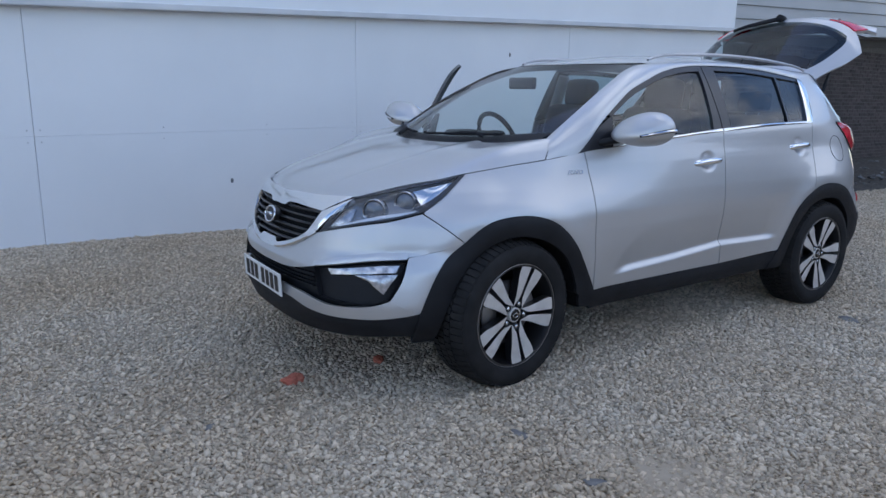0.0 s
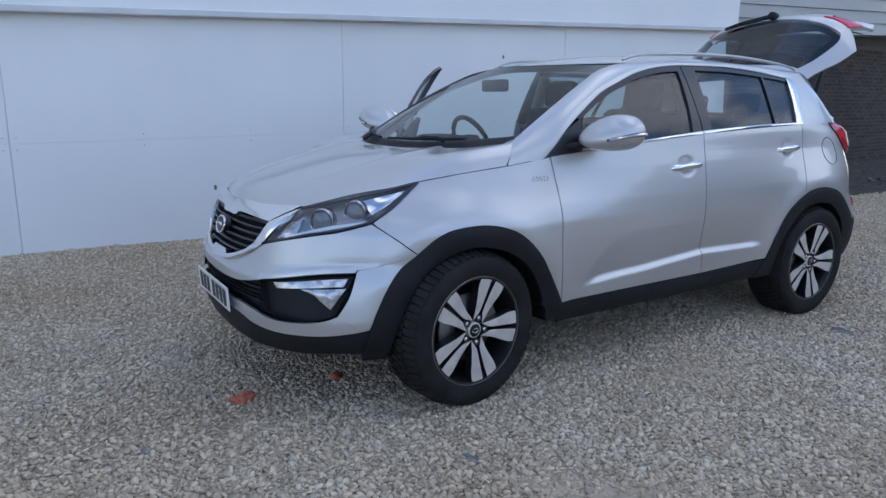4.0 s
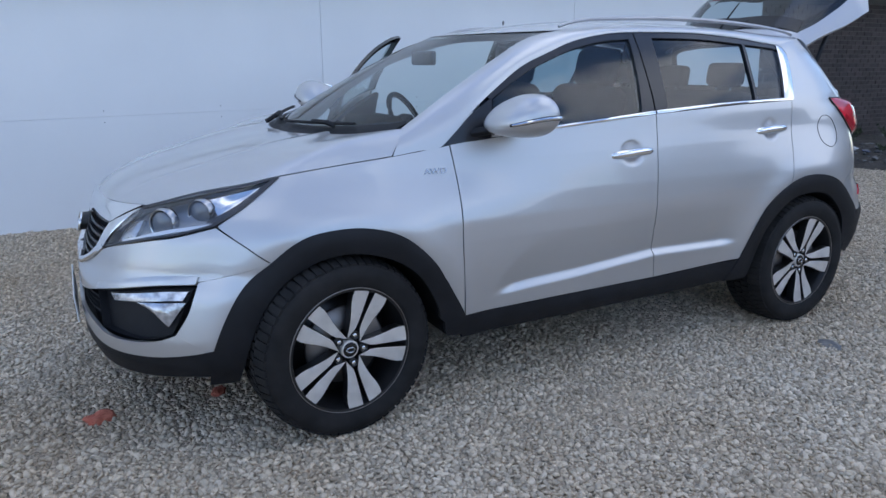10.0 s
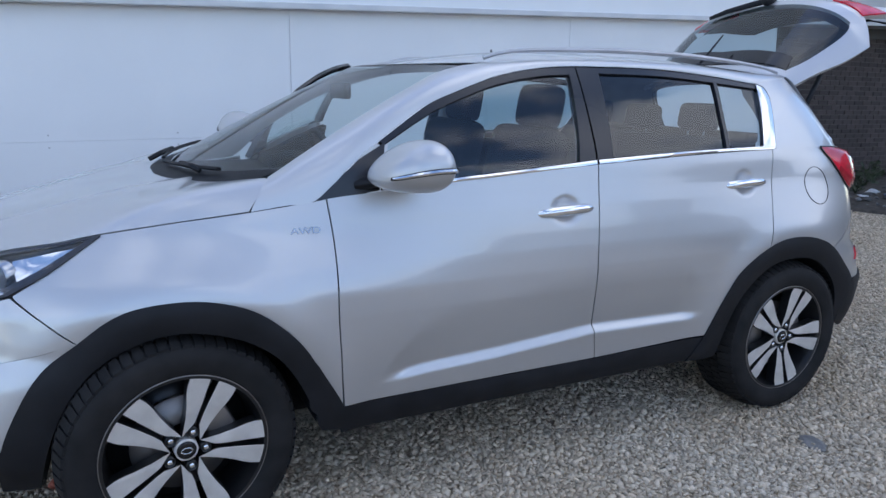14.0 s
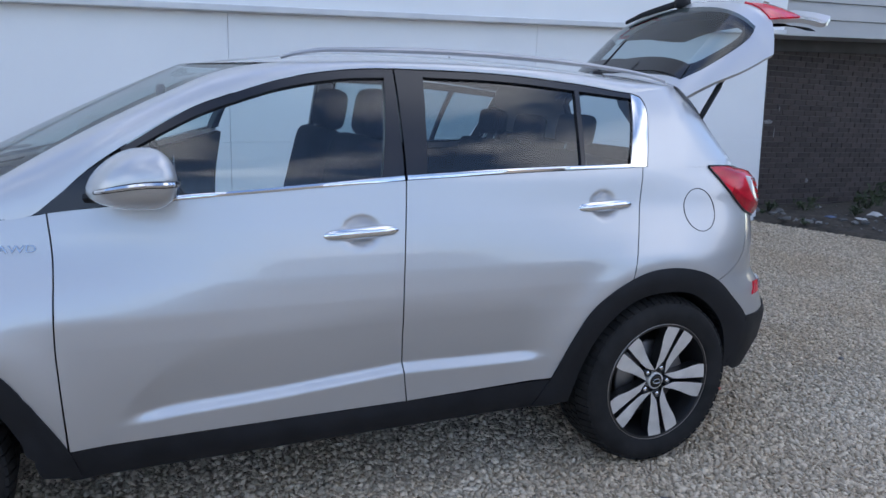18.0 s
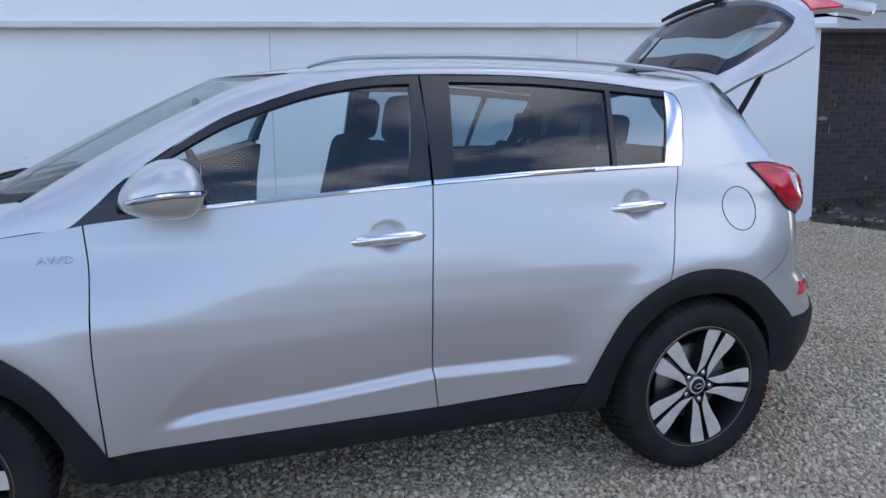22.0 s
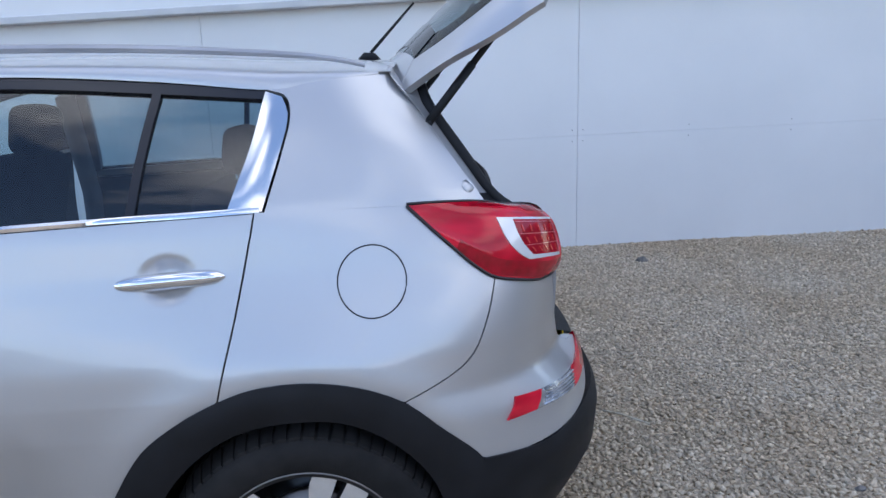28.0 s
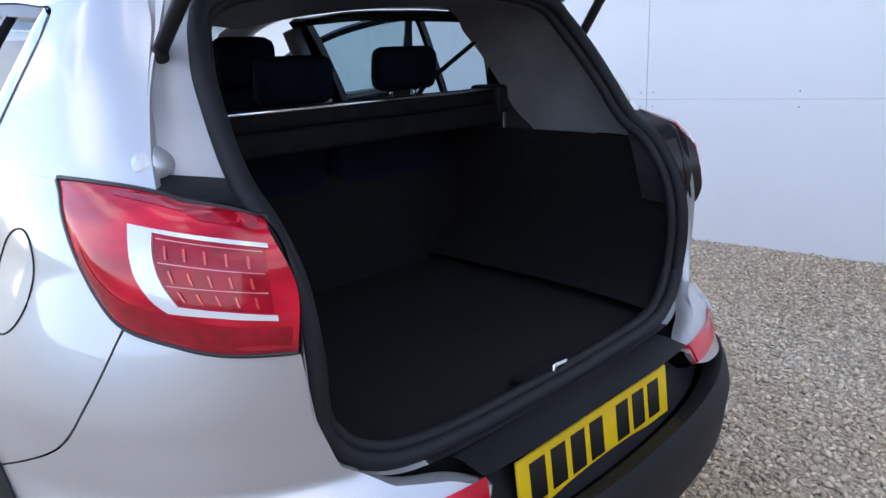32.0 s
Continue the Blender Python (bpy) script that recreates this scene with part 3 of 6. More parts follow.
# outlines shared by neighbours
ARCH_F = X((-0.268, 0.721), (-0.183, 0.784), (-0.095, 0.815), (0.046, 0.823), (0.172, 0.798), (0.266, 0.747), (0.362, 0.652), (0.442, 0.523), (0.500, 0.414))
ARCH_F0 = X((-0.488, 0.420), (-0.474, 0.455), (-0.426, 0.557), (-0.36, 0.65), (-0.268, 0.721))
ARCH_R = X((2.129, 0.434), (2.199, 0.574), (2.273, 0.686), (2.36, 0.752), (2.457, 0.800))
ARCH_R1 = X((2.4615, 0.802), (2.55, 0.828), (2.672, 0.833), (2.796, 0.811), (2.893, 0.768))
ARCH_R2 = X((2.897, 0.764), (2.983, 0.691), (3.084, 0.597))
DLO = X((0.456, 1.094), (0.60, 1.222), (0.75, 1.322), (0.88, 1.397), (1.016, 1.449), (1.181, 1.502), (1.376, 1.537), (1.58, 1.551), (1.973, 1.552), (2.325, 1.531), (2.588, 1.505))
LAMP_LOW = X((2.922, 1.215), (2.975, 1.163), (3.033, 1.109), (3.083, 1.063), (3.137, 1.026), (3.212, 1.004))

# bonnet
def bonnet():
    ns, nu = 44, 65
    side = lift(F((0.508, 0.908)) + X((-0.45, 0.959), (-0.30, 0.986), (-0.185, 1.0095), (0.02, 1.039), (0.238, 1.0645)), ns) * np.array((1, -1, 1)) - np.array((0, 0.001, 0))
    mid = catmull([(-0.765, 0, 0.893), (-0.70, 0, 0.945), (-0.55, 0, 1.0), (-0.25, 0, 1.072), (0.02, 0, 1.118)], ns)
    # shape across at the rear edge: height and sweep
    hr = catmull([(0.0, 1.0), (0.47, 1.17), (0.70, 1.32), (0.86, 1.66), (0.93, 1.72), (0.975, 0.9), (1.0, 0.0)], 60)
    gr_ = catmull([(0.0, 0.0), (0.47, 0.36), (0.70, 0.72), (0.93, 1.36), (0.97, 1.20), (1.0, 1.0)], 60)
    P = np.zeros((ns, nu, 3))
    for i in range(ns):
        k = i / (ns - 1)
        ex, w, wx = 2.4 + 3.0 * k, sm(0.40, 1.0, k), sm(0.70, 1.0, k) ** 2
        for j in range(nu):
            u = math.copysign(abs(2 * j / (nu - 1) - 1) ** 0.75, j - (nu - 1) / 2)
            a = abs(u)
            g = (1 - wx) * a**2.2 + wx * np.interp(a, gr_[:, 0], gr_[:, 1])
            h = (1 - w) * (1 - a**ex) + w * np.interp(a, hr[:, 0], hr[:, 1])
            x = mid[i, 0] + (side[i, 0] - mid[i, 0]) * g
            z = side[i, 2] + (mid[i, 2] - side[i, 2]) * h
            z += 0.006 * math.exp(-((a - 0.62 + 0.10 * k) / 0.05) ** 2) * sm(0.0, 0.2, k)
            P[i, j] = (x, u * side[i, 1], z)
    n = np.cross(np.gradient(P, axis=1), np.gradient(P, axis=0))
    n /= np.linalg.norm(n, axis=-1, keepdims=True) + 1e-12
    n *= np.sign(n[..., 2:3])
    v, f = closed_panel(P, n, 0.018)
    return sharpen(link_mesh("bonnet", v, [q[::-1] for q in f], PAINT, car))


bonnet()

# wings, doors and quarter panels
fender = sheet(ARCH_F, X((0.500, 0.414), (0.4915, 0.615), (0.4875, 0.757), (0.4925, 0.953), (0.4815, 1.0935)),
               X((-0.185, 1.006), (0.02, 1.036), (0.232, 1.060), (0.44, 1.0865), (0.4815, 1.0935)),
               X((-0.268, 0.721), (-0.34, 0.780), (-0.425, 0.850), (-0.33, 0.905), (-0.185, 1.006)), 40, 30, sharp=("l",))
both("front_wing", fender, PAINT)

door_f = sheet(X((0.506, 0.405), (1.0, 0.411), (1.547, 0.416)), X((1.547, 0.416), (1.529, 0.574), (1.524, 0.818), (1.547, 1.180)),
               X((0.486, 1.096), (0.83, 1.128), (1.2, 1.158), (1.547, 1.180)), X((0.506, 0.405), (0.496, 0.615), (0.492, 0.757), (0.497, 0.953), (0.486, 1.096)), 90, 130)
door_r = sheet(X((1.5515, 0.416), (1.8, 0.421), (2.118, 0.428)), ARCH_R[:1] + ARCH_R[1:] + X((2.503, 0.98), (2.546, 1.172), (2.555, 1.217)),
               X((1.5515, 1.181), (2.0, 1.202), (2.555, 1.217)), X((1.5515, 0.416), (1.5335, 0.574), (1.5285, 0.818), (1.5515, 1.181)), 90, 130, sharp=("r",))


door_fl = sharpen(link_mesh("front_door", *door_f, PAINT, car, True, "silver front door with chrome handle"))
# the driver's door stands open on its hinge
door_fr = sharpen(link_mesh("front_door", *mirrored(*door_f), PAINT, car, True, "silver driver's door standing open"))
HINGE = Vector((0.50, 0.85, 0.70))
OPEN = Matrix.Translation(HINGE) @ Matrix.Rotation(radians(52), 4, "Z") @ Matrix.Rotation(radians(-3), 4, "Y") @ Matrix.Translation(-HINGE)
door_fr.matrix_basis = OPEN
door_rl, door_rr = both("rear_door", door_r, PAINT, None, "silver rear door with chrome handle")

SEAM = X(*[tuple(q) for q in catmull([(2.893, 0.768), (3.045, 0.835), (3.105, 0.924), (3.140, 1.033)], 15)])
qb = X((2.5595, 1.220), (2.73, 1.218), (2.92, 1.216))
quarter_low = sheet(ARCH_R1, SEAM[:-1] + X((3.138, 1.030), (3.022, 1.113), (2.92, 1.216)), qb,
                    X((2.4615, 0.802), (2.5075, 0.98), (2.5505, 1.172), (2.5595, 1.220)), 34, 34, sharp=("r",))
quarter_up = sheet(X((2.582, 1.2197), (2.73, 1.218), (2.92, 1.216), (3.128, 1.2075)), X((3.128, 1.2075), (3.045, 1.33), (2.975, 1.44), (2.900, 1.540)),
                   X((2.590, 1.505), (2.70, 1.522), (2.900, 1.540)), X((2.582, 1.2197), (2.626, 1.356), (2.646, 1.440), (2.634, 1.489), (2.590, 1.505)), 40, 26, sharp=())
both("quarter_panel", merge(quarter_low, quarter_up), PAINT)


# roof side: A pillar, rail over the doors
RAIL = catmull([(0.318, -0.697, 1.160), (0.55, -0.672, 1.300), (0.80, -0.622, 1.432), (1.015, -0.578, 1.524), (1.30, -0.572, 1.564), (1.75, -0.572, 1.582), (2.2, -0.566, 1.577), (2.6, -0.548, 1.556), (2.905, -0.520, 1.545)], 70)


def cant_rail():
    lo = lift(X((0.243, 1.063), (0.35, 1.078)) + DLO + X((2.70, 1.521), (2.900, 1.540)), 70)
    k = 9
    P = np.zeros((70, k, 3))
    for i in range(70):
        a, b = lo[i], RAIL[i]
        c = np.array([(a[0] + b[0]) / 2, a[1] * 0.72 + b[1] * 0.28 - 0.012, a[2] * 0.22 + b[2] * 0.78])
        for j in range(k):
            t = j / (k - 1)
            P[i, j] = (1 - t) ** 2 * a + 2 * t * (1 - t) * c + t * t * b
    v = list(P.reshape(-1, 3))
    return v, grid_faces(k, 70, 0, False)


both("roof_side_rail", cant_rail(), PAINT)


def roof_grid(dz=0.0, inset=0.0, x0=None):
    nu, nx = 25, 40
    edge = RAIL[26:]
    P = np.zeros((nx, nu, 3))
    e = resample(edge, nx)
    for i in range(nx):
        k = i / (nx - 1)
        xm = e[i, 0] - 0.10 * (1 - k) ** 3 + 0.035 * k**4
        for j in range(nu):
            u = 2 * j / (nu - 1) - 1
            P[i, j] = (xm + (e[i, 0] - xm) * u * u, -e[i, 1] * u * (1 - inset), e[i, 2] + dz + 0.045 * (1 - abs(u) ** 2.2))
    return P


# windscreen
def windscreen():
    nu, nv = 25, 16
    P = np.zeros((nv, nu, 3))
    for j in range(nv):
        k = j / (nv - 1)
        e = RAIL[int(round(k * 26))]
        xm = 0.05 * (1 - k) + 0.865 * k
        zm = 1.125 * (1 - k) + 1.545 * k + 0.045 * k * (1 - k)
        for i in range(nu):
            u = 2 * i / (nu - 1) - 1
            P[j, i] = (xm + (e[0] - xm) * abs(u) ** 2.3, -e[1] * u * 0.985, zm + (e[2] - zm) * abs(u) ** 2.3 - 0.006)
    return P


roof_p = roof_grid()
ws = windscreen()
for i_ in range(8):
    w_ = (1 - i_ / 8) ** 2
    roof_p[i_] += (ws[-1, ::1] + np.array((0.004, 0, 0.004)) - roof_p[0]) * w_ if i_ else 0
roof_p[0] = ws[-1] + np.array((0.004, 0, 0.004))
sharpen(link_mesh("roof", list(roof_p.reshape(-1, 3)), grid_faces(25, 40, 0, True), PAINT, car))
link_mesh("headlining", list(roof_grid(-0.035, 0.03).reshape(-1, 3)), grid_faces(25, 40, 0, True), TRIMGREY, car)


pane(link_mesh("windscreen", list(ws.reshape(-1, 3)), grid_faces(25, 16, 0, True), WINDSCREEN, car))
# dark printed border of the windscreen and the cowl under it
cowl = np.stack([ws[1] + np.array([0, 0, -0.004]), ws[0] + np.array([-0.045, 0, -0.004]), ws[0] + np.array([-0.10, 0, -0.045])])
link_mesh("cowl", list(cowl.reshape(-1, 3)), grid_faces(25, 3), BLACK, car, True, "black plastic cowl under the windscreen")
for y0, y1, xk in ((-0.12, -0.63, 0.0), (0.52, -0.02, 0.0)):
    pts = []
    for k in np.linspace(0, 1, 12):
        y = y0 + (y1 - y0) * k
        u = y / 0.70
        j = 1.0 + 0.5 * math.sin(k * math.pi)
        row = ws[0] * (1 - 0.12 * j) + ws[3] * 0.12 * j
        i = (1 - (u + 1) / 2) * 24
        p = np.array([np.interp(i, np.arange(25), row[:, c]) for c in range(3)])
        pts.append(p + np.array((-0.012, 0, 0.022)))
    wiper = sharpen(link_mesh("wiper", *merge(tube(pts, 0.009, 6, False, 0.8), tube([pts[5] + np.array((-0.005, 0, 0.006)), (pts[0] + pts[5]) / 2 + np.array((-0.03, 0, 0.004)), pts[0] + np.array((-0.05, 0.1, -0.015))], 0.011, 6)), BLACK, car, True, "black windscreen wiper arm and blade"))

# ---- side windows ----
GF = dict(b=X((0.665, 1.126), (1.0, 1.151), (1.463, 1.186)), r=X((1.463, 1.186), (1.50, 1.36), (1.527, 1.519)), t=X((0.715, 1.272), (0.876, 1.366), (1.016, 1.422), (1.181, 1.474), (1.37, 1.508), (1.527, 1.519)), l=X((0.665, 1.126), (0.715, 1.272)))
GR = dict(b=X((1.625, 1.197), (2.0, 1.213), (2.262, 1.222)), r=X((2.262, 1.222), (2.285, 1.37), (2.312, 1.505)), t=X((1.672, 1.527), (2.0, 1.525), (2.312, 1.505)), l=X((1.625, 1.197), (1.672, 1.527)))
GQ = dict(b=X((2.283, 1.222), (2.38, 1.226), (2.492, 1.229)), r=X((2.492, 1.229), (2.545, 1.36), (2.578, 1.484)), t=X((2.333, 1.504), (2.45, 1.496), (2.578, 1.484)), l=X((2.283, 1.222), (2.306, 1.37), (2.333, 1.504)))
gf = sheet(**GF, nu=24, nv=12, off=-0.012, rim=0.0)
gr = sheet(**GR, nu=18, nv=10, off=-0.012, rim=0.0)
gq = sheet(**GQ, nu=8, nv=10, off=-0.012, rim=0.0)
for a, (mat, l, r) in ((gf, (SIDEGLASS, door_fl, door_fr)), (gr, (PRIVACY, door_rl, door_rr)), (gq, (PRIVACY, door_rl, door_rr))):
    for o in both("window_glass", a, mat, l, "tinted door glass", True, r):
        pane(o)

sail = sheet(X((0.452, 1.090), (0.663, 1.117)), X((0.663, 1.117), (0.70, 1.272)), X((0.60, 1.217), (0.70, 1.283)), X((0.452, 1.090), (0.60, 1.217)), 8, 6, off=0.002, rim=0.03)
upper_f = sheet(X((0.70, 1.268), (0.876, 1.366), (1.016, 1.422), (1.181, 1.474), (1.37, 1.508), (1.527, 1.519)), X((1.527, 1.519), (1.533, 1.547)), X((0.68, 1.275), (0.88, 1.397), (1.016, 1.449), (1.181, 1.502), (1.376, 1.537), (1.533, 1.547)), X((0.70, 1.268), (0.68, 1.275)), 26, 3, off=-0.003, rim=0.02)
bpost_f = sheet(X((1.463, 1.180), (1.543, 1.186)), X((1.543, 1.186), (1.560, 1.548)), X((1.527, 1.545), (1.560, 1.549)), X((1.463, 1.180), (1.50, 1.36), (1.527, 1.545)), 5, 12, off=-0.002, rim=0.03)
bpost_r = sheet(X((1.552, 1.186), (1.625, 1.190)), X((1.625, 1.190), (1.672, 1.548)), X((1.567, 1.549), (1.672, 1.551)), X((1.552, 1.186), (1.567, 1.549)), 5, 12, off=-0.002, rim=0.03)
upper_r = sheet(X((1.665, 1.527), (2.0, 1.525), (2.312, 1.505), (2.578, 1.484)), X((2.578, 1.484), (2.588, 1.503)), X((1.665, 1.549), (1.973, 1.550), (2.325, 1.529), (2.588, 1.503)), X((1.665, 1.527), (1.665, 1.549)), 24, 3, off=-0.003, rim=0.02)
qbar = sheet(X((2.262, 1.218), (2.283, 1.219)), X((2.283, 1.219), (2.306, 1.37), (2.333, 1.506)), X((2.312, 1.507), (2.333, 1.506)), X((2.262, 1.218), (2.285, 1.37), (2.312, 1.507)), 3, 10, off=-0.002, rim=0.02)
both("window_frame", merge(sail, upper_f, bpost_f), PILLAR, door_fl, "black window frame", True, door_fr)
both("window_frame", merge(bpost_r, upper_r, qbar), PILLAR, door_rl, "black window frame", True, door_rr)
belt_f = sheet(X((0.67, 1.116), (1.0, 1.142), (1.543, 1.182)), X((1.543, 1.182), (1.543, 1.196)), X((0.67, 1.130), (1.0, 1.155), (1.543, 1.196)), X((0.67, 1.116), (0.67, 1.130)), 24, 3, off=0.004, rim=0.016, dome=0.003)
belt_r = sheet(X((1.553, 1.183), (2.0, 1.204), (2.57, 1.2185)), X((2.57, 1.2185), (2.57, 1.231)), X((1.553, 1.197), (2.0, 1.218), (2.57, 1.231)), X((1.553, 1.183), (1.553, 1.197)), 24, 3, off=0.004, rim=0.016, dome=0.003)
both("chrome_strip", belt_f, CHROME, door_fl, "chrome strip under the window", True, door_fr)
both("chrome_strip", belt_r, CHROME, door_rl, "chrome strip under the window", True, door_rr)
chrome_q = sheet(X((2.497, 1.230), (2.576, 1.222)), X((2.576, 1.222), (2.620, 1.356), (2.640, 1.438), (2.626, 1.485)), X((2.585, 1.500), (2.626, 1.489)), X((2.497, 1.230), (2.55, 1.37), (2.585, 1.500)), 6, 14, off=0.003, rim=0.02, dome=0.004)
both("quarter_trim", chrome_q, CHROME, door_rl, "chrome corner trim behind the window", True, door_rr)

# inner door cards
card_f = sheet(X((0.53, 0.42), (1.52, 0.43)), X((1.52, 0.43), (1.52, 1.165)), X((0.53, 1.095), (1.52, 1.165)), X((0.53, 0.42), (0.53, 1.095)), 12, 8, off=-0.07, rim=-0.03)
card_r = sheet(X((1.57, 0.43), (2.13, 0.43)), X((2.13, 0.43), (2.28, 0.68), (2.40, 0.78), (2.45, 1.195)), X((1.57, 1.165), (2.45, 1.195)), X((1.57, 0.43), (1.57, 1.165)), 12, 8, off=-0.07, rim=-0.03)
both("door_card", card_f, TRIMDARK, door_fl, "dark inner door lining", True, door_fr)
both("door_card", card_r, TRIMDARK, door_rl, "dark inner door lining", True, door_rr)


# door handles
def handle(hx, hz):
    pts = [(hx + d, 0, hz + 0.05 * d) for d in np.linspace(-0.13, 0.13, 17)]
    w0 = float(width(np.array(hx), np.array(hz + 0.075)))
    out = []
    for p in pts:
        k = (p[0] - hx) / 0.13
        out.append((p[0], -(w0 + 0.020 - 0.010 * k * k), p[2] - 0.004 * k * k))
    r = [max(0.004, 0.0225 * math.sqrt(max(0.03, 1 - (abs((p[0] - hx) / 0.132)) ** 5))) for p in pts]
    return tube(out, r, 12, False, 0.9)


for (hx, hz), dl, dr in zip(HANDLES, (door_fl, door_rl), (door_fr, door_rr)):
    both("handle", handle(hx, hz), CHROME, dl, "chrome pull handle", True, dr)

# fuel flap: a thin ring groove and its lid
ring = []
for k in range(40):
    a = 2 * math.pi * k / 40
    x, z = 2.83 + 0.083 * math.cos(a), 1.049 + 0.083 * math.sin(a)
    s = find("x", x, z)
    ring.append(surf(s, z) + normals(np.array(s), np.array(z)) * 0.0005)
flap = sharpen(link_mesh("fuel_flap_gap", *tube(ring, 0.0018, 6, True), BLACK, car, True, "dark gap round the fuel flap"))

# ---- front end ----
up_top = F((0, 0.628), (0.18, 0.640), (0.33, 0.690), (0.42, 0.742)) + X((-0.66, 0.790), (-0.56, 0.812), (-0.430, 0.846))
up_bot = F((0, 0.556), (0.28, 0.566), (0.46, 0.600)) + X((-0.66, 0.648), (-0.505, 0.663), (-0.38, 0.690), (-0.272, 0.719))
bump_a = sheet(up_bot, X((-0.272, 0.719), (-0.35, 0.782), (-0.430, 0.846)), up_top, F((0, 0.556), (0, 0.628)), 60, 14)
bump_b = sheet(X((-0.60, 0.478), (-0.54, 0.440), (-0.490, 0.420)), ARCH_F0, X((-0.507, 0.660), (-0.38, 0.688), (-0.272, 0.719)), X((-0.60, 0.478), (-0.55, 0.56), (-0.507, 0.660)), 16, 20)
bump_c = sheet(F((0, 0.425), (0.28, 0.425), (0.42, 0.400), (0.56, 0.388)) + X((-0.66, 0.392), (-0.56, 0.405), (-0.490, 0.420)), X((-0.490, 0.420), (-0.54, 0.440), (-0.60, 0.478)), F((0, 0.470), (0.28, 0.474), (0.42, 0.462), (0.54, 0.440)) + X((-0.72, 0.444), (-0.65, 0.458), (-0.60, 0.478)), F((0, 0.425), (0, 0.470)), 50, 6)
front_bumper, fb2 = both("front_bumper", merge(bump_a, bump_b, bump_c), PAINT, None, "silver front bumper")
intake = sheet(F((0, 0.40), (0.45, 0.40)) + X((-0.60, 0.44)), X((-0.60, 0.44), (-0.50, 0.67)), F((0, 0.60), (0.45, 0.62)) + X((-0.50, 0.67)), F((0, 0.40), (0, 0.60)), 30, 10, off=-0.045, rim=0.0)
both("intake_panel", intake, BLACK, front_bumper, "black lower intake grille", True, fb2)
for k in range(4):
    zc = 0.500 + 0.016 * k
    slat = sheet(F((0, zc), (0.44, zc + 0.015 * k / 3)), F((0.44, zc + 0.015 * k / 3), (0.44, zc + 0.006)), F((0, zc + 0.006), (0.44, zc + 0.006 + 0.015 * k / 3)), F((0, zc), (0, zc + 0.006)), 16, 2, off=-0.02, rim=0.02)
    both("slat", slat, BLACK, front_bumper, "", True, fb2)
chin = sheet(F((0, 0.292), (0.4, 0.292), (0.62, 0.296)) + X((-0.62, 0.302), (-0.47, 0.31)), X((-0.47, 0.31), (-0.487, 0.417)), F((0, 0.422), (0.28, 0.422), (0.42, 0.397), (0.56, 0.385)) + X((-0.66, 0.389), (-0.56, 0.402), (-0.487, 0.417)), F((0, 0.292), (0, 0.422)), 40, 8, off=-0.004, rim=0.05)
both("chin_spoiler", chin, BLACK, front_bumper, "black plastic chin under the bumper", True, fb2)
fog_recess = sheet(F((0.50, 0.47)) + X((-0.70, 0.458), (-0.61, 0.480)), X((-0.61, 0.480), (-0.52, 0.645)), F((0.455, 0.598)) + X((-0.66, 0.640), (-0.52, 0.650)), F((0.50, 0.47), (0.455, 0.598)), 20, 10, off=-0.030, rim=-0.03)
both("fog_recess", fog_recess, BLACK, front_bumper, "black plastic fog lamp surround", True, fb2)
fog_strip = sheet(F((0.452, 0.598)) + X((-0.66, 0.641), (-0.515, 0.653)), X((-0.515, 0.653), (-0.502, 0.680)), F((0.452, 0.622)) + X((-0.66, 0.672), (-0.502, 0.682)), F((0.452, 0.598), (0.452, 0.622)), 24, 4, off=0.011, rim=0.02, dome=0.004)
both("chrome_strip", fog_strip, SATIN, front_bumper, "chrome strip over the fog lamp", True, fb2)
fog_up = sheet(F((0.54, 0.575)) + X((-0.62, 0.597), (-0.57, 0.600)), X((-0.57, 0.600), (-0.548, 0.632)), F((0.52, 0.600)) + X((-0.64, 0.628), (-0.548, 0.634)), F((0.54, 0.575), (0.52, 0.600)), 14, 5, off=-0.012, rim=0.02)
fog_low = sheet(X((-0.675, 0.560), (-0.625, 0.505)), X((-0.625, 0.505), (-0.562, 0.592)), X((-0.715, 0.583), (-0.562, 0.598)), X((-0.675, 0.560), (-0.715, 0.583)), 10, 8, off=-0.012, rim=0.02, dome=0.008)
both("fog_lamp", fog_up, FOGLENS, front_bumper, "clear fog lamp unit", True, fb2)
both("fog_lamp", fog_low, FOGLENS, front_bumper, "clear fog lamp lens", True, fb2)

# grille: dark panel, slats and chrome frame
g_top = F((0, 0.858), (0.25, 0.850), (0.43, 0.838))
g_bot = F((0, 0.640), (0.18, 0.652), (0.32, 0.700), (0.395, 0.752))
grille = sharpen(link_mesh("grille", *merge(*[q for q in (lambda a: (a, mirrored(*a)))(sheet(g_bot, F((0.395, 0.752), (0.43, 0.838)), g_top, F((0, 0.640), (0, 0.858)), 24, 8, off=-0.04, rim=0.0))]), CARPET, car, True, "black slatted radiator grille in a chrome frame"))
for k in range(6):
    z0 = 0.675 + 0.030 * k
    y1 = float(np.interp(z0, (0.64, 0.70, 0.76, 0.84), (0.15, 0.30, 0.385, 0.425)))
    sl = sheet(F((0, z0), (y1, z0 + 0.004)), F((y1, z0 + 0.004), (y1, z0 + 0.013)), F((0, z0 + 0.011), (y1, z0 + 0.013)), F((0, z0), (0, z0 + 0.011)), 14, 3, off=-0.008, rim=0.02, dome=0.004)
    sharpen(link_mesh("slat", *merge(sl, mirrored(*sl)), GRILLEGREY, grille))


def frame_strip(lo, hi, n=26, off=0.008, dome=0.006):
    return sheet(lo, [lo[-1], hi[-1]], hi, [lo[0], hi[0]], n, 5, off=off, rim=0.03, dome=dome)


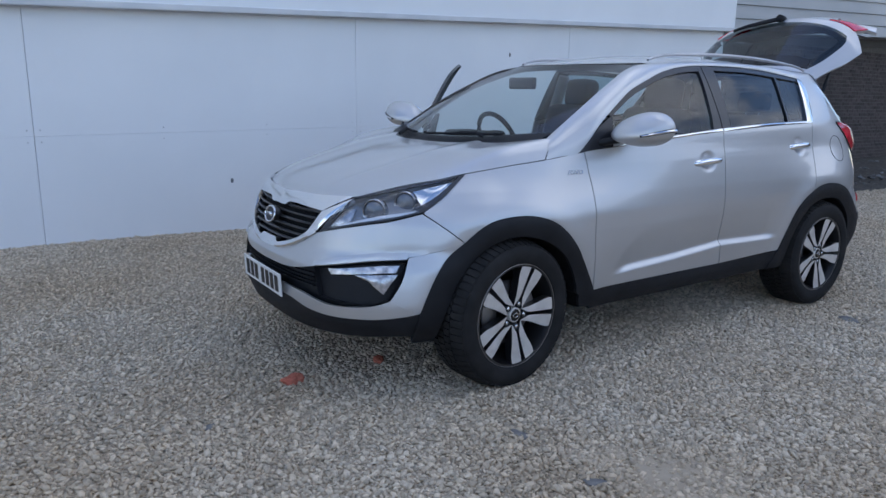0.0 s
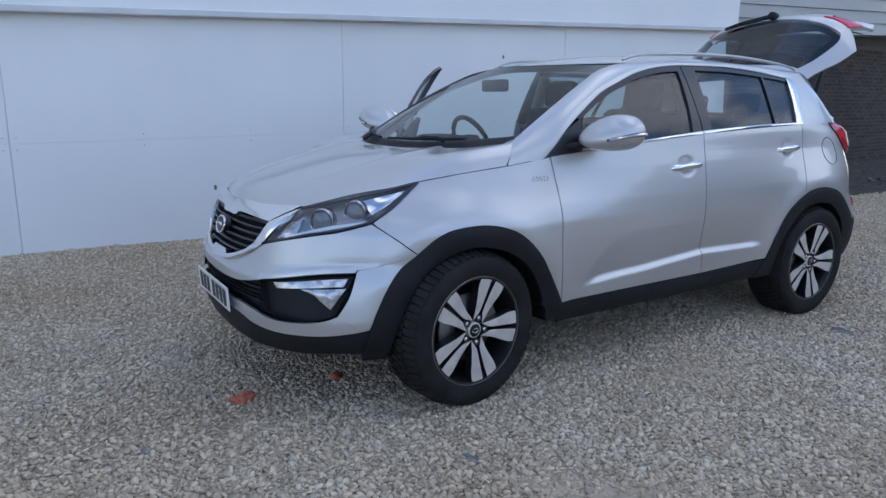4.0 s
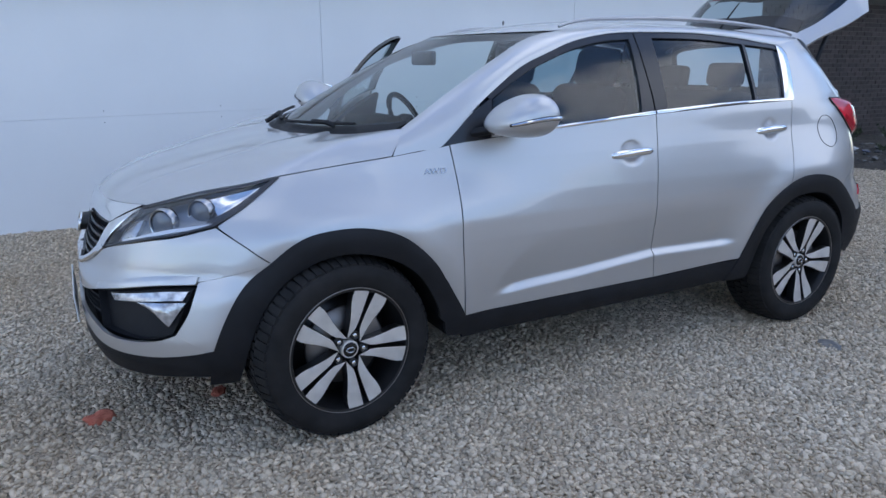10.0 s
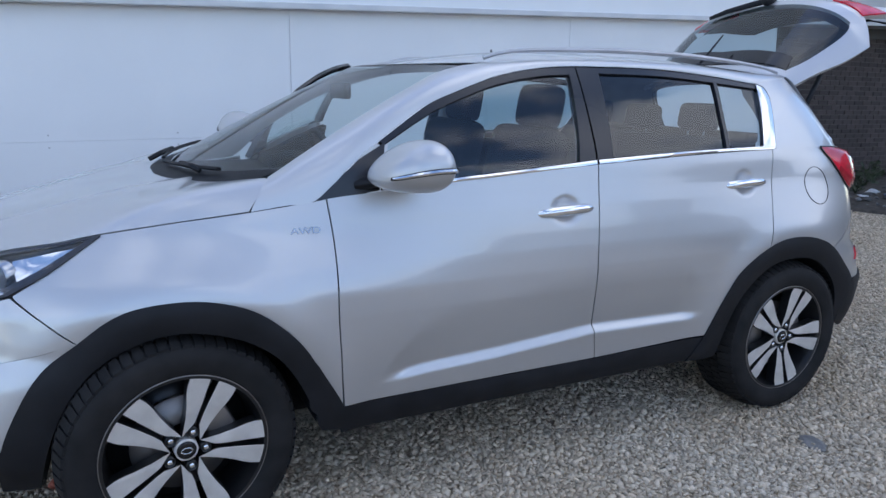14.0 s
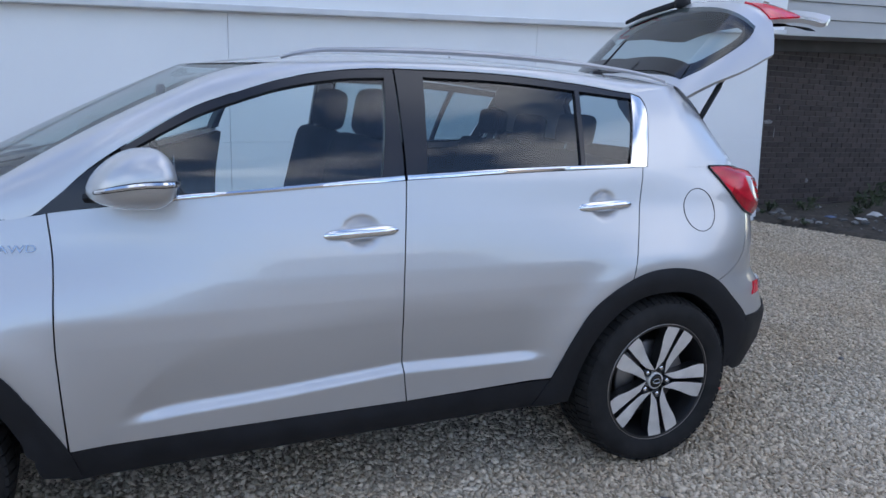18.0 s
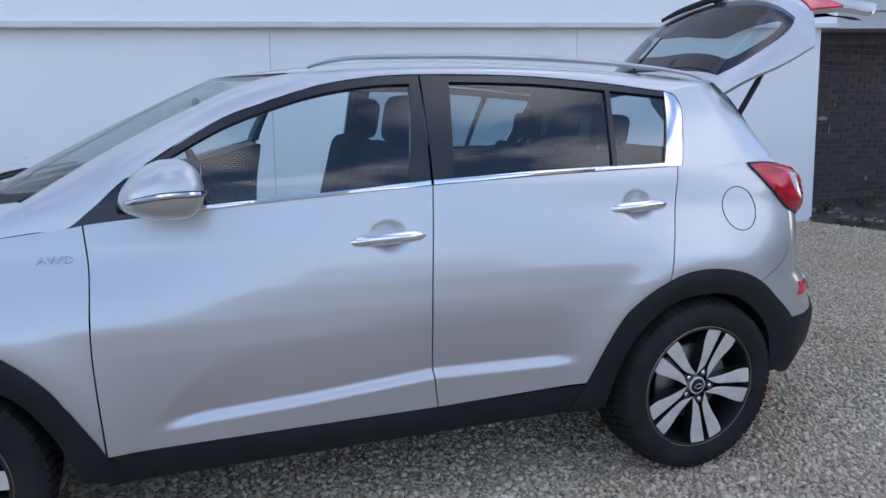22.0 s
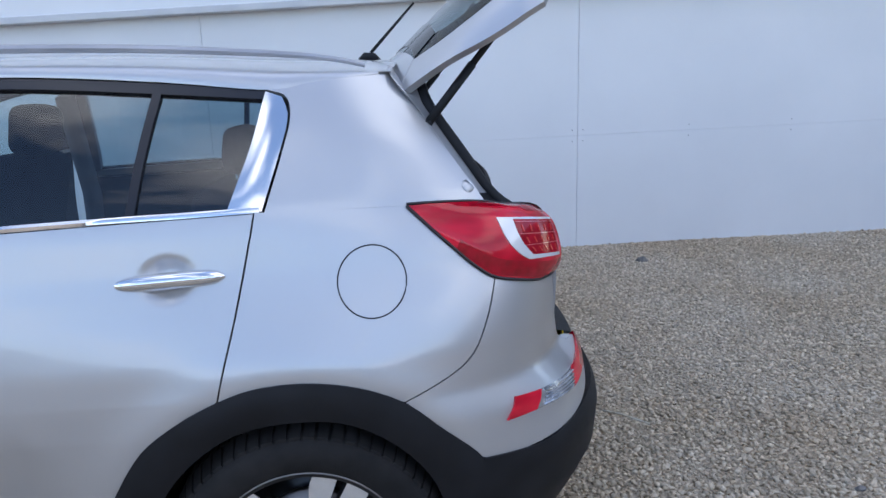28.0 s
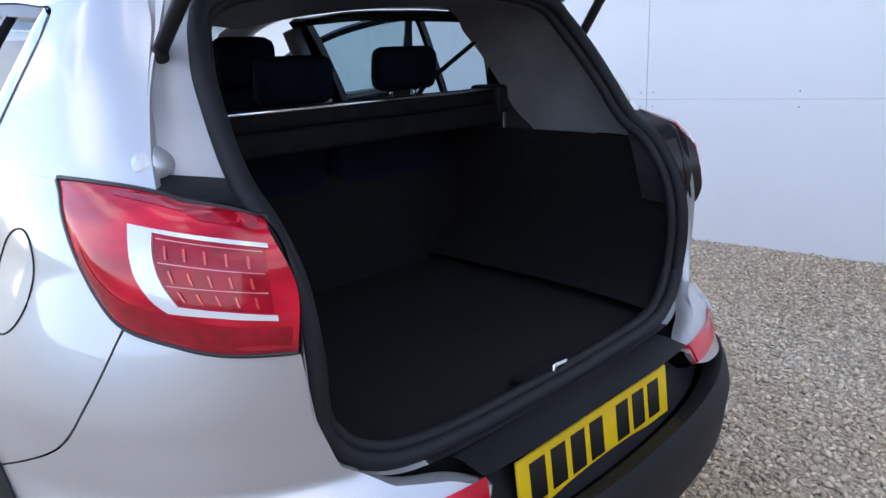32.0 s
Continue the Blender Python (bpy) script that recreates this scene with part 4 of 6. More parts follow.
gtop = frame_strip(F((0, 0.824), (0.085, 0.824), (0.125, 0.842), (0.24, 0.843), (0.40, 0.834)), F((0, 0.889), (0.12, 0.890), (0.30, 0.894), (0.50, 0.903)))
gtop_end = sheet(F((0.355, 0.742), (0.41, 0.748)), F((0.41, 0.748), (0.455, 0.81), (0.505, 0.895)), F((0.40, 0.832), (0.505, 0.897)), F((0.355, 0.742), (0.385, 0.79), (0.40, 0.832)), 8, 12, off=0.007, rim=0.03, dome=0.004)
gbot = frame_strip(F((0, 0.622), (0.16, 0.632), (0.30, 0.676), (0.41, 0.742)), F((0, 0.668), (0.085, 0.668), (0.12, 0.650), (0.29, 0.700), (0.385, 0.762)))
sharpen(link_mesh("grille_frame", *merge(gtop, mirrored(*gtop), gtop_end, mirrored(*gtop_end), gbot, mirrored(*gbot)), CHROME, grille, True, "chrome frame round the grille"))
def oval(r, dx):
    return [(-0.852 + dx + 0.30 * r * 0.62 * math.sin(a), r * math.cos(a), 0.772 + r * 0.62 * math.sin(a)) for a in np.linspace(0, 2 * math.pi, 36, endpoint=False)]


link_mesh("badge", *tube(oval(0.060, 0), 0.0055, 8, True), CHROME, grille, True, "plain oval chrome badge")
link_mesh("badge_field", oval(0.058, -0.001) + oval(0.058, 0.03), [tuple(range(36))] + [(k, (k + 1) % 36, 36 + (k + 1) % 36, 36 + k) for k in range(36)], PLATEBLACK, grille, False)
link_mesh("badge_bar", *tube([(-0.854, -0.030, 0.772), (-0.854, 0.030, 0.772)], 0.004, 6, False, 3.0), CHROME, grille)

# front number plate, its characters as plain bars
def plate(name, x, z, sgn, ground, tilt, label):
    m = Matrix.Translation((x, 0, z)) @ Matrix.Rotation(radians(tilt), 4, "Y")
    bm = bm_box(-0.003, 0.003, -0.26, 0.26, -0.0555, 0.0555, 0.002, 1)
    pl = part(name, bm, ground, car, label, False)
    pl.matrix_basis = m
    ys = (-0.205, -0.143, -0.081, -0.019, 0.075, 0.137, 0.199)
    for y in ys:
        bar = part("plate_bar", bm_box(-0.001, 0.001, y - 0.022, y + 0.022, -0.0395, 0.0395, 0.0005, 1), PLATEBLACK, pl, "plain black bar", False)
        bar.location = (sgn * 0.0042, 0, 0)
    return pl


plate("number_plate", -0.905, 0.470, -1, PLATEWHITE, -3, "white front number plate with plain black bars")

# headlamps
HL = dict(b=F((0.425, 0.748)) + X((-0.66, 0.796), (-0.56, 0.818), (-0.430, 0.852)), r=X((-0.430, 0.852), (-0.33, 0.906), (-0.184, 1.004)), t=F((0.505, 0.903)) + X((-0.45, 0.955), (-0.30, 0.982), (-0.184, 1.006)), l=F((0.425, 0.748), (0.455, 0.81), (0.505, 0.903)))
lens = sheet(**HL, nu=26, nv=14, off=0.003, rim=0.03, dome=0.012)
housing = sheet(**HL, nu=26, nv=14, off=-0.035, rim=-0.036)
hl_a, hl_b = both("headlamp", housing, LAMPDARK, None, "clear headlamp with dark housing and chrome reflectors")
for o in both("lens", lens, CLEAR, hl_a, "clear headlamp cover", True, hl_b):
    pane(o)
refl = sheet(X((-0.415, 0.880), (-0.33, 0.920)), X((-0.33, 0.920), (-0.225, 0.986)), X((-0.43, 0.943), (-0.225, 0.990)), X((-0.415, 0.880), (-0.43, 0.943)), 8, 6, off=-0.016, rim=0.012, dome=-0.012)
drl = sheet(F((0.50, 0.775)) + X((-0.60, 0.823), (-0.46, 0.850)), X((-0.46, 0.850), (-0.45, 0.862)), F((0.50, 0.787)) + X((-0.60, 0.836), (-0.45, 0.864)), F((0.50, 0.775), (0.50, 0.787)), 16, 3, off=-0.010, rim=0.015)
both("reflector", refl, CHROME, hl_a, "chrome reflector", True, hl_b)
both("light_strip", drl, WHITELENS, hl_a, "row of small clear lights", True, hl_b)
for px, pz, pr in ((-0.60, 0.864, 0.062), (-0.470, 0.908, 0.056)):
    s = find("x", px, pz)
    c = surf(s, pz) + normals(np.array(s), np.array(pz)) * -0.030
    v, f = lathe_y([(0.0, -0.022), (pr * 0.4, -0.020), (pr * 0.7, -0.012), (pr * 0.78, 0.0)], 20)
    v2, f2 = lathe_y([(pr * 0.76, -0.002), (pr * 0.79, -0.016), (pr * 0.86, -0.018), (pr * 0.93, -0.010), (pr * 0.95, 0.014)], 24)
    rot = Matrix.Rotation(radians(-48), 3, "Z")
    for name, vv, ff, mt in (("projector", v, f, PROJECTOR), ("bezel", v2, f2, BADGECHROME)):
        vv = [tuple(rot @ Vector(q) + Vector(c)) for q in vv]
        both(name, (vv, ff), mt, hl_a, "", True, hl_b)
# indicator wedge by the grille and the dark edge of the lamp
wedge = sheet(F((0.46, 0.775), (0.545, 0.800)), F((0.545, 0.800), (0.535, 0.865)), F((0.49, 0.850), (0.535, 0.868)), F((0.46, 0.775), (0.49, 0.850)), 6, 6, off=-0.020, rim=0.015, dome=0.006)
both("indicator_lens", wedge, FOGLENS, hl_a, "pale indicator reflector", True, hl_b)
rim_t = sheet(F((0.50, 0.893)) + X((-0.45, 0.946), (-0.30, 0.975), (-0.19, 1.000)), X((-0.19, 1.000), (-0.186, 1.004)), F((0.505, 0.902)) + X((-0.45, 0.954), (-0.30, 0.981), (-0.186, 1.005)), F((0.50, 0.893), (0.505, 0.902)), 24, 3, off=0.0045, rim=0.01)
rim_b = sheet(F((0.425, 0.748)) + X((-0.66, 0.796), (-0.56, 0.818), (-0.430, 0.852)), X((-0.430, 0.852), (-0.432, 0.858)), F((0.428, 0.757)) + X((-0.66, 0.804), (-0.56, 0.826), (-0.432, 0.859)), F((0.425, 0.748), (0.428, 0.757)), 24, 3, off=0.0045, rim=0.01)
rim_r = sheet(X((-0.452, 0.866), (-0.430, 0.853)), X((-0.430, 0.853), (-0.33, 0.906), (-0.184, 1.003)), X((-0.205, 1.000), (-0.184, 1.004)), X((-0.452, 0.866), (-0.35, 0.915), (-0.205, 1.000)), 3, 16, off=0.0046, rim=0.01)
both("lamp_edge", merge(rim_t, rim_b, rim_r), LAMPEDGE, hl_a, "dark edge of the headlamp", True, hl_b)

# ---- black cladding round the wheels and along the sills ----
arch_f_in = X((-0.400, 0.275), (-0.366, 0.418), (-0.310, 0.545), (-0.228, 0.640), (-0.102, 0.710), (0.03, 0.727), (0.175, 0.690), (0.295, 0.606), (0.378, 0.470), (0.425, 0.325))
arch_f_out = X((-0.500, 0.275), (-0.486, 0.420), (-0.426, 0.557), (-0.36, 0.65), (-0.268, 0.721), (-0.183, 0.784), (-0.095, 0.815), (0.046, 0.823), (0.172, 0.798), (0.266, 0.747), (0.362, 0.652), (0.442, 0.523), (0.505, 0.405), (0.53, 0.315))
arch_r_in = X((2.225, 0.315), (2.252, 0.430), (2.310, 0.560), (2.395, 0.655), (2.50, 0.716), (2.63, 0.735), (2.76, 0.720), (2.87, 0.655), (2.955, 0.555), (3.00, 0.42), (3.01, 0.36))
arch_r_out = X((2.06, 0.315), (2.125, 0.430), (2.199, 0.574), (2.273, 0.686), (2.36, 0.752), (2.456, 0.800), (2.55, 0.828), (2.672, 0.833), (2.796, 0.811), (2.897, 0.764), (2.983, 0.691), (3.084, 0.597), (3.12, 0.50), (3.10, 0.36))
for i_, o_ in ((arch_f_in, arch_f_out), (arch_r_in, arch_r_out)):
    both("wheel_arch_trim", sheet(i_, [i_[-1], o_[-1]], o_, [i_[0], o_[0]], 60, 6, off=0.004, rim=0.05, dome=0.010), BLACK, None, "black plastic wheel arch cladding")
    line = lift(i_, 40)
    P = np.zeros((40, 7, 3))
    for k in range(7):
        P[:, k] = line + np.array((0, 0.012 + 0.055 * k, 0))
    both("wheel_well", (list(P.reshape(-1, 3)), grid_faces(7, 40)), TRIMDARK, None, "dark wheel well lining")
sill = sheet(X((0.50, 0.300), (2.10, 0.315)), X((2.10, 0.315), (2.135, 0.425)), X((0.50, 0.402), (1.0, 0.408), (1.55, 0.413), (2.135, 0.425)), X((0.50, 0.300), (0.50, 0.402)), 40, 6, off=0.0, rim=0.06, dome=0.008)
both("sill", sill, BLACK, None, "black plastic sill cladding")
part("underbody", bm_box(-0.50, 3.35, -0.60, 0.60, 0.27, 0.40, 0.03), TRIMDARK, car, "dark underbody")
part("floor_pan", bm_box(0.45, 2.15, -0.84, 0.84, 0.30, 0.42, 0.02), TRIMDARK, car)
for xx in (0.52, 2.12):
    part("bulkhead", bm_box(xx - 0.02, xx + 0.02, -0.80, 0.80, 0.30, 0.98 if xx < 1 else 0.75, 0.01), TRIMDARK, car)
part("engine_block", bm_box(-0.62, 0.40, -0.46, 0.46, 0.38, 0.84, 0.05), TRIMDARK, car)
mud = sheet(X((-0.44, 0.235), (-0.40, 0.24)), X((-0.40, 0.24), (-0.395, 0.33)), X((-0.47, 0.33), (-0.395, 0.34)), X((-0.44, 0.235), (-0.47, 0.33)), 4, 4, off=-0.03, rim=0.25)
both("mud_flap", mud, BLACK)

# ---- rear end ----
rb_bot = X((2.8965, 0.766), (2.983, 0.691), (3.084, 0.597)) + R((0.80, 0.590), (0.62, 0.612), (0.46, 0.640), (0.365, 0.668))
rb_top = X((3.1435, 1.031), (3.21, 1.014)) + R((0.66, 0.992), (0.585, 0.979))
rb = sheet(rb_bot, R((0.365, 0.668), (0.338, 0.700), (0.40, 0.726), (0.487, 0.744), (0.552, 0.79), (0.576, 0.87), (0.585, 0.979)), rb_top, X(*[(a + 0.0035, z - 0.002) for k_, a, z in SEAM]), 40, 34, sharp=("r", "l"))
rear_bumper, rb2 = both("rear_bumper", rb, PAINT, None, "silver rear bumper corner")
# ledge of the bumper below the boot opening
lo = lift(R((0.577, 0.88), (0.552, 0.79), (0.487, 0.744), (0.40, 0.726), (0.338, 0.700)), 16)
ledge = np.stack([lo, lo + np.array((-0.02, 0.005, 0.002)), lo + np.array((-0.038, 0.014, -0.006))], 1)
both("bumper_ledge", (list(ledge.reshape(-1, 3)), grid_faces(3, 16)), PAINT, rear_bumper, "", True, rb2)
rlow = sheet(X((3.03, 0.385), (3.10, 0.34)) + R((0.70, 0.33), (0.35, 0.33), (0.0, 0.33)), R((0, 0.33), (0, 0.50), (0, 0.600)), X((3.086, 0.595)) + R((0.80, 0.587), (0.62, 0.609), (0.40, 0.605), (0.0, 0.600)), X((3.03, 0.385), (3.086, 0.595)), 44, 10, off=0.006, rim=0.05)
both("lower_bumper", rlow, BLACK, rear_bumper, "black plastic lower rear bumper", True, rb2)
rmid = sheet(R((0.60, 0.605), (0.42, 0.602), (0.0, 0.598)), R((0, 0.598), (0, 0.718)), R((0.355, 0.705), (0.33, 0.712), (0.0, 0.718)), R((0.60, 0.605), (0.40, 0.650), (0.355, 0.705)), 24, 8, off=-0.065, rim=0.0)
both("plate_panel", rmid, BLACK, rear_bumper, "black panel behind the rear number plate", True, rb2)
plate("number_plate", 3.452, 0.640, 1, PLATEYELLOW, -6, "yellow rear number plate with plain black bars")
# sill plate of the boot
sp = lift(R((0.345, 0.715), (0.0, 0.722)), 10)
sp = np.vstack([sp, (sp * np.array((1, -1, 1)))[::-1][1:]])
spg = np.stack([sp, sp + np.array((-0.05, 0, 0.008)), sp + np.array((-0.10, 0, 0.004))], 1)
link_mesh("boot_sill", list(spg.reshape(-1, 3)), grid_faces(3, len(sp), 0, True), BLACK, car, True, "black plastic boot sill")

# added dark backing, so that no lit ground shows through beside the plate
part("rear_backing", bm_box(3.26, 3.36, -0.60, 0.60, 0.36, 0.66, 0.02), TRIMDARK, car, "dark backing added behind the rear bumper to close a gap")
# reflector strip low in the bumper
RF = dict(b=X((3.150, 0.672), (3.25, 0.672)) + R((0.62, 0.660), (0.36, 0.672)), r=R((0.36, 0.672), (0.345, 0.712)), t=X((3.176, 0.722), (3.28, 0.712)) + R((0.58, 0.706), (0.345, 0.714)), l=X((3.150, 0.672), (3.176, 0.722)))
cb_, ct_ = curve(RF["b"], 31), curve(RF["t"], 31)


def strip_piece(i0, i1, off, name, mat, lab):
    g = np.stack([cb_[i0:i1] * (1 - v) + ct_[i0:i1] * v for v in np.linspace(0, 1, 5)], 0)
    p, n = surf(g[..., 0], g[..., 1]), normals(g[..., 0], g[..., 1])
    both(name, closed_panel(p + n * off, n, 0.02), mat, rear_bumper, lab, True, rb2)


strip_piece(0, 6, 0.006, "reflector", REDLENS, "red bumper reflector")
strip_piece(5, 16, 0.005, "reverse_lamp", FOGLENS, "clear ribbed reversing lamp")
strip_piece(15, 31, 0.006, "reflector", REDLENS, "red bumper reflector")
for v in (0.14, 0.32, 0.5, 0.68, 0.86):
    g = np.stack([cb_[k] * (1 - v) + ct_[k] * v for k in range(6, 16)], 0)
    p, n = surf(g[..., 0], g[..., 1]), normals(g[..., 0], g[..., 1])
    both("rib", tube(p + n * 0.007, 0.0035, 5, False, 0.6), FOGLENS, rear_bumper, "", True, rb2)

# tail lamps
TL = dict(b=LAMP_LOW + R((0.665, 0.989), (0.588, 0.984)), r=R((0.588, 0.984), (0.570, 1.08), (0.586, 1.172)), t=X((2.922, 1.219), (2.998, 1.218), (3.079, 1.213), (3.135, 1.205)) + R((0.655, 1.195), (0.619, 1.185), (0.586, 1.172)), l=X((2.922, 1.215), (2.922, 1.219)))


def lamp_bulge(u, v):
    """How far the lamp stands out, by fractions of its length and height."""
    return 0.004 + (0.040 * sm(0.0, 0.8, u) - 0.006 * sm(0.88, 1.0, u)) * (1 - np.abs(2 * v - 1) ** 4)


def lamp_body():
    g = coons(curve(TL["b"], 40), curve(TL["r"], 18), curve(TL["t"], 40), curve(TL["l"], 18))
    p, n = surf(g[..., 0], g[..., 1]), normals(g[..., 0], g[..., 1])
    o = lamp_bulge(np.linspace(0, 1, 40)[None], np.linspace(0, 1, 18)[:, None])
    return closed_panel(p + n * o[..., None], n, 0.06)


tlc = lamp_body()
lamp_l, lamp_r = both("tail_lamp", tlc, [REDLENS, LAMPCASE], None, "red wrap-round tail lamp with white C-shaped light", True, None, [0] * (39 * 17) + [1] * (len(tlc[1]) - 39 * 17))


def lamp_piece(u0, u1, v0, v1, off, nu=14, nv=8, bow=0.0):
    """A piece of the lamp's face between fractions of its length and height."""
    B, T = curve(TL["b"], 81), curve(TL["t"], 81)
    L, Rr = curve(TL["l"], 41), curve(TL["r"], 41)
    g = coons(B, Rr, T, L)
    us, vs = np.linspace(u0, u1, nu), np.linspace(v0, v1, nv)
    G = np.zeros((nv, nu, 2))
    for j, v in enumerate(vs):
        for i, u in enumerate(us):
            uu = u - bow * (1 - ((v - v0) / (v1 - v0) * 2 - 1) ** 2) * (u1 - u) / (u1 - u0)
            a, b = np.clip(uu, 0, 1) * 80, v * 40
            i0, j0 = int(min(a, 79)), int(min(b, 39))
            fa, fb = a - i0, b - j0
            G[j, i] = g[j0, i0] * (1 - fa) * (1 - fb) + g[j0, i0 + 1] * fa * (1 - fb) + g[j0 + 1, i0] * (1 - fa) * fb + g[j0 + 1, i0 + 1] * fa * fb
    p, n = surf(G[..., 0], G[..., 1]), normals(G[..., 0], G[..., 1])
    o = off + lamp_bulge(us[None], vs[:, None])
    return closed_panel(p + n * o[..., None], n, 0.006)


def on_body(*pts):
    """Control points from places in space, dropped onto the body."""
    q = np.array(pts, float)
    return [("s", a, z) for a, z in zip(project(q), q[:, 2])]


LG = coons(curve(TL["b"], 40), curve(TL["r"], 18), curve(TL["t"], 40), curve(TL["l"], 18))
LP = surf(LG[..., 0], LG[..., 1]).reshape(-1, 3)
LO = lamp_bulge(np.linspace(0, 1, 40)[None], np.linspace(0, 1, 18)[:, None]).reshape(-1)


def lamp_patch(b, r, t, l, nu, nv, off, win=(0, 1, 0, 1)):
    """A lens piece that follows the lamp's face; win takes a part of it."""
    g = coons(curve(b, 41), curve(r, 41), curve(t, 41), curve(l, 41))
    iu, iv = np.linspace(win[0], win[1], nu) * 40, np.linspace(win[2], win[3], nv) * 40
    G = np.stack([np.stack([np.interp(iu, np.arange(41), np.array([np.interp(v, np.arange(41), g[:, c, k]) for c in range(41)])) for v in iv]) for k in (0, 1)], -1)
    p, n = surf(G[..., 0], G[..., 1]), normals(G[..., 0], G[..., 1])
    d = np.linalg.norm(p.reshape(-1, 1, 3) - LP[None], axis=-1)
    k = np.argsort(d, 1)[:, :4]
    w = 1 / (np.take_along_axis(d, k, 1) + 1e-4) ** 2
    o = (LO[k] * w).sum(1) / w.sum(1)
    return closed_panel(p + n * (o.reshape(p.shape[:2]) + off)[..., None], n, 0.006)


g_ul, g_ur = on_body((3.144, -0.72, 1.163), (3.316, -0.612, 1.137)), on_body((3.190, -0.71, 1.152), (3.318, -0.611, 1.131))
g_ll, g_lr = on_body((3.226, -0.713, 1.047), (3.328, -0.612, 1.034)), on_body((3.238, -0.706, 1.057), (3.327, -0.612, 1.041))
bar_o = on_body((3.226, -0.713, 1.047), (3.192, -0.717, 1.068), (3.160, -0.72, 1.11), (3.144, -0.72, 1.163))
bar_i = on_body((3.238, -0.706, 1.057), (3.214, -0.709, 1.085), (3.196, -0.71, 1.118), (3.190, -0.71, 1.152))
both("light_guide", merge(lamp_patch(g_ur, [g_ur[-1], g_ul[-1]], g_ul, [g_ur[0], g_ul[0]], 16, 3, 0.003), lamp_patch(g_ll, [g_ll[-1], g_lr[-1]], g_lr, [g_ll[0], g_lr[0]], 16, 3, 0.003),
                          lamp_patch([bar_o[0], bar_i[0]], bar_i, [bar_o[-1], bar_i[-1]], bar_o, 5, 14, 0.003)), WHITELENS, lamp_l, "white C-shaped light guide", True, lamp_r)
LEDS = (g_lr, [g_lr[-1], g_ur[-1]], g_ur, bar_i)
both("led_panel", lamp_patch(*LEDS, 14, 10, 0.0015, (0.01, 0.97, 0.02, 0.98)), DARKRED, lamp_l, "dark red panel of small lights", True, lamp_r)
for b in range(3):
    both("led_row", lamp_patch(*LEDS, 14, 3, 0.003, (0.04, 0.95, 0.30 * b + 0.33, 0.30 * b + 0.345)), LEDPALE, lamp_l, "", True, lamp_r)
    for a in range(5):
        u, v = 0.12 + 0.175 * a, 0.09 + 0.30 * b
        both("led", lamp_patch(*LEDS, 3, 3, 0.004, (u, u + 0.022, v, v + 0.17)), BRIGHTRED, lamp_l, "", True, lamp_r)
both("lower_band", lamp_piece(0.30, 0.985, 0.03, 0.20, 0.0012, 24, 4), DARKRED, lamp_l, "dark red lower lens", True, lamp_r)
both("upper_band", lamp_piece(0.40, 0.97, 0.88, 0.97, 0.0012, 20, 4), DARKRED, lamp_l, "dark red upper lens", True, lamp_r)
edge_sz = np.vstack([curve(TL["b"], 40), curve(TL["r"], 14)[1:], curve(TL["t"], 40)[::-1][1:]])
edge_p = surf(edge_sz[:, 0], edge_sz[:, 1]) + normals(edge_sz[:, 0], edge_sz[:, 1]) * 0.004
both("lamp_gasket", tube(edge_p, 0.0042, 6), LAMPCASE, lamp_l, "dark lamp edge", True, lamp_r)
# inner face of the lamps, seen with the tailgate up
ilm = lift(R((0.588, 0.984), (0.575, 1.08), (0.588, 1.172)), 10)
both("lamp_side", (list(np.stack([ilm + np.array((0.004, 0, 0)), ilm + np.array((-0.05, 0.02, 0)), ilm + np.array((-0.12, 0.03, 0.01))], 1).reshape(-1, 3)), grid_faces(3, 10, 0, True)), SEAL, lamp_l, "dark lamp side", True, lamp_r)

# ---- boot opening ----
def spaced(p, per):
    """per points between each two control points, on a smooth curve."""
    p = np.asarray(p, float)
    e = np.vstack([2 * p[0] - p[1], p, 2 * p[-1] - p[-2]])
    out = []
    for k in range(1, len(e) - 2):
        t = np.linspace(0, 1, per, endpoint=False)[:, None]
        a, b, c, d = e[k - 1], e[k], e[k + 1], e[k + 2]
        out.append(0.5 * (2 * b + (c - a) * t + (2 * a - 5 * b + 4 * c - d) * t**2 + (3 * b - a - 3 * c + d) * t**3))
    return np.vstack(out + [p[-1:]])


OUT = spaced([(2.945, 0.0, 1.585), (2.93, -0.30, 1.570), (2.900, -0.522, 1.543), (2.975, -0.578, 1.442), (3.045, -0.632, 1.33), (3.116, -0.676, 1.216), (3.285, -0.598, 1.180), (3.333, -0.580, 1.08), (3.344, -0.586, 0.985), (3.342, -0.570, 0.83), (3.356, -0.495, 0.748), (3.385, -0.36, 0.728), (3.395, 0.0, 0.726)], 6)
SEALC = spaced([(2.985, 0.0, 1.535), (2.985, -0.30, 1.524), (2.995, -0.475, 1.490), (3.055, -0.535, 1.395), (3.125, -0.556, 1.290), (3.185, -0.562, 1.200), (3.238, -0.564, 1.150), (3.296, -0.562, 1.06), (3.320, -0.562, 0.95), (3.318, -0.552, 0.83), (3.332, -0.482, 0.757), (3.355, -0.34, 0.734), (3.365, 0.0, 0.730)], 6)
SEALC[:, 0] -= 0.018 * sm(1.12, 1.25, SEALC[:, 2]) * sm(1.52, 1.45, SEALC[:, 2])
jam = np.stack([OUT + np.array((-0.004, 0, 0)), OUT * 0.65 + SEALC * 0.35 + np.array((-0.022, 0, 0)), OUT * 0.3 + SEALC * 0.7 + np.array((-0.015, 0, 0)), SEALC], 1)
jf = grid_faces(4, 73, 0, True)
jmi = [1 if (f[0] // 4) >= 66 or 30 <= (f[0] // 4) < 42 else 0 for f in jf]
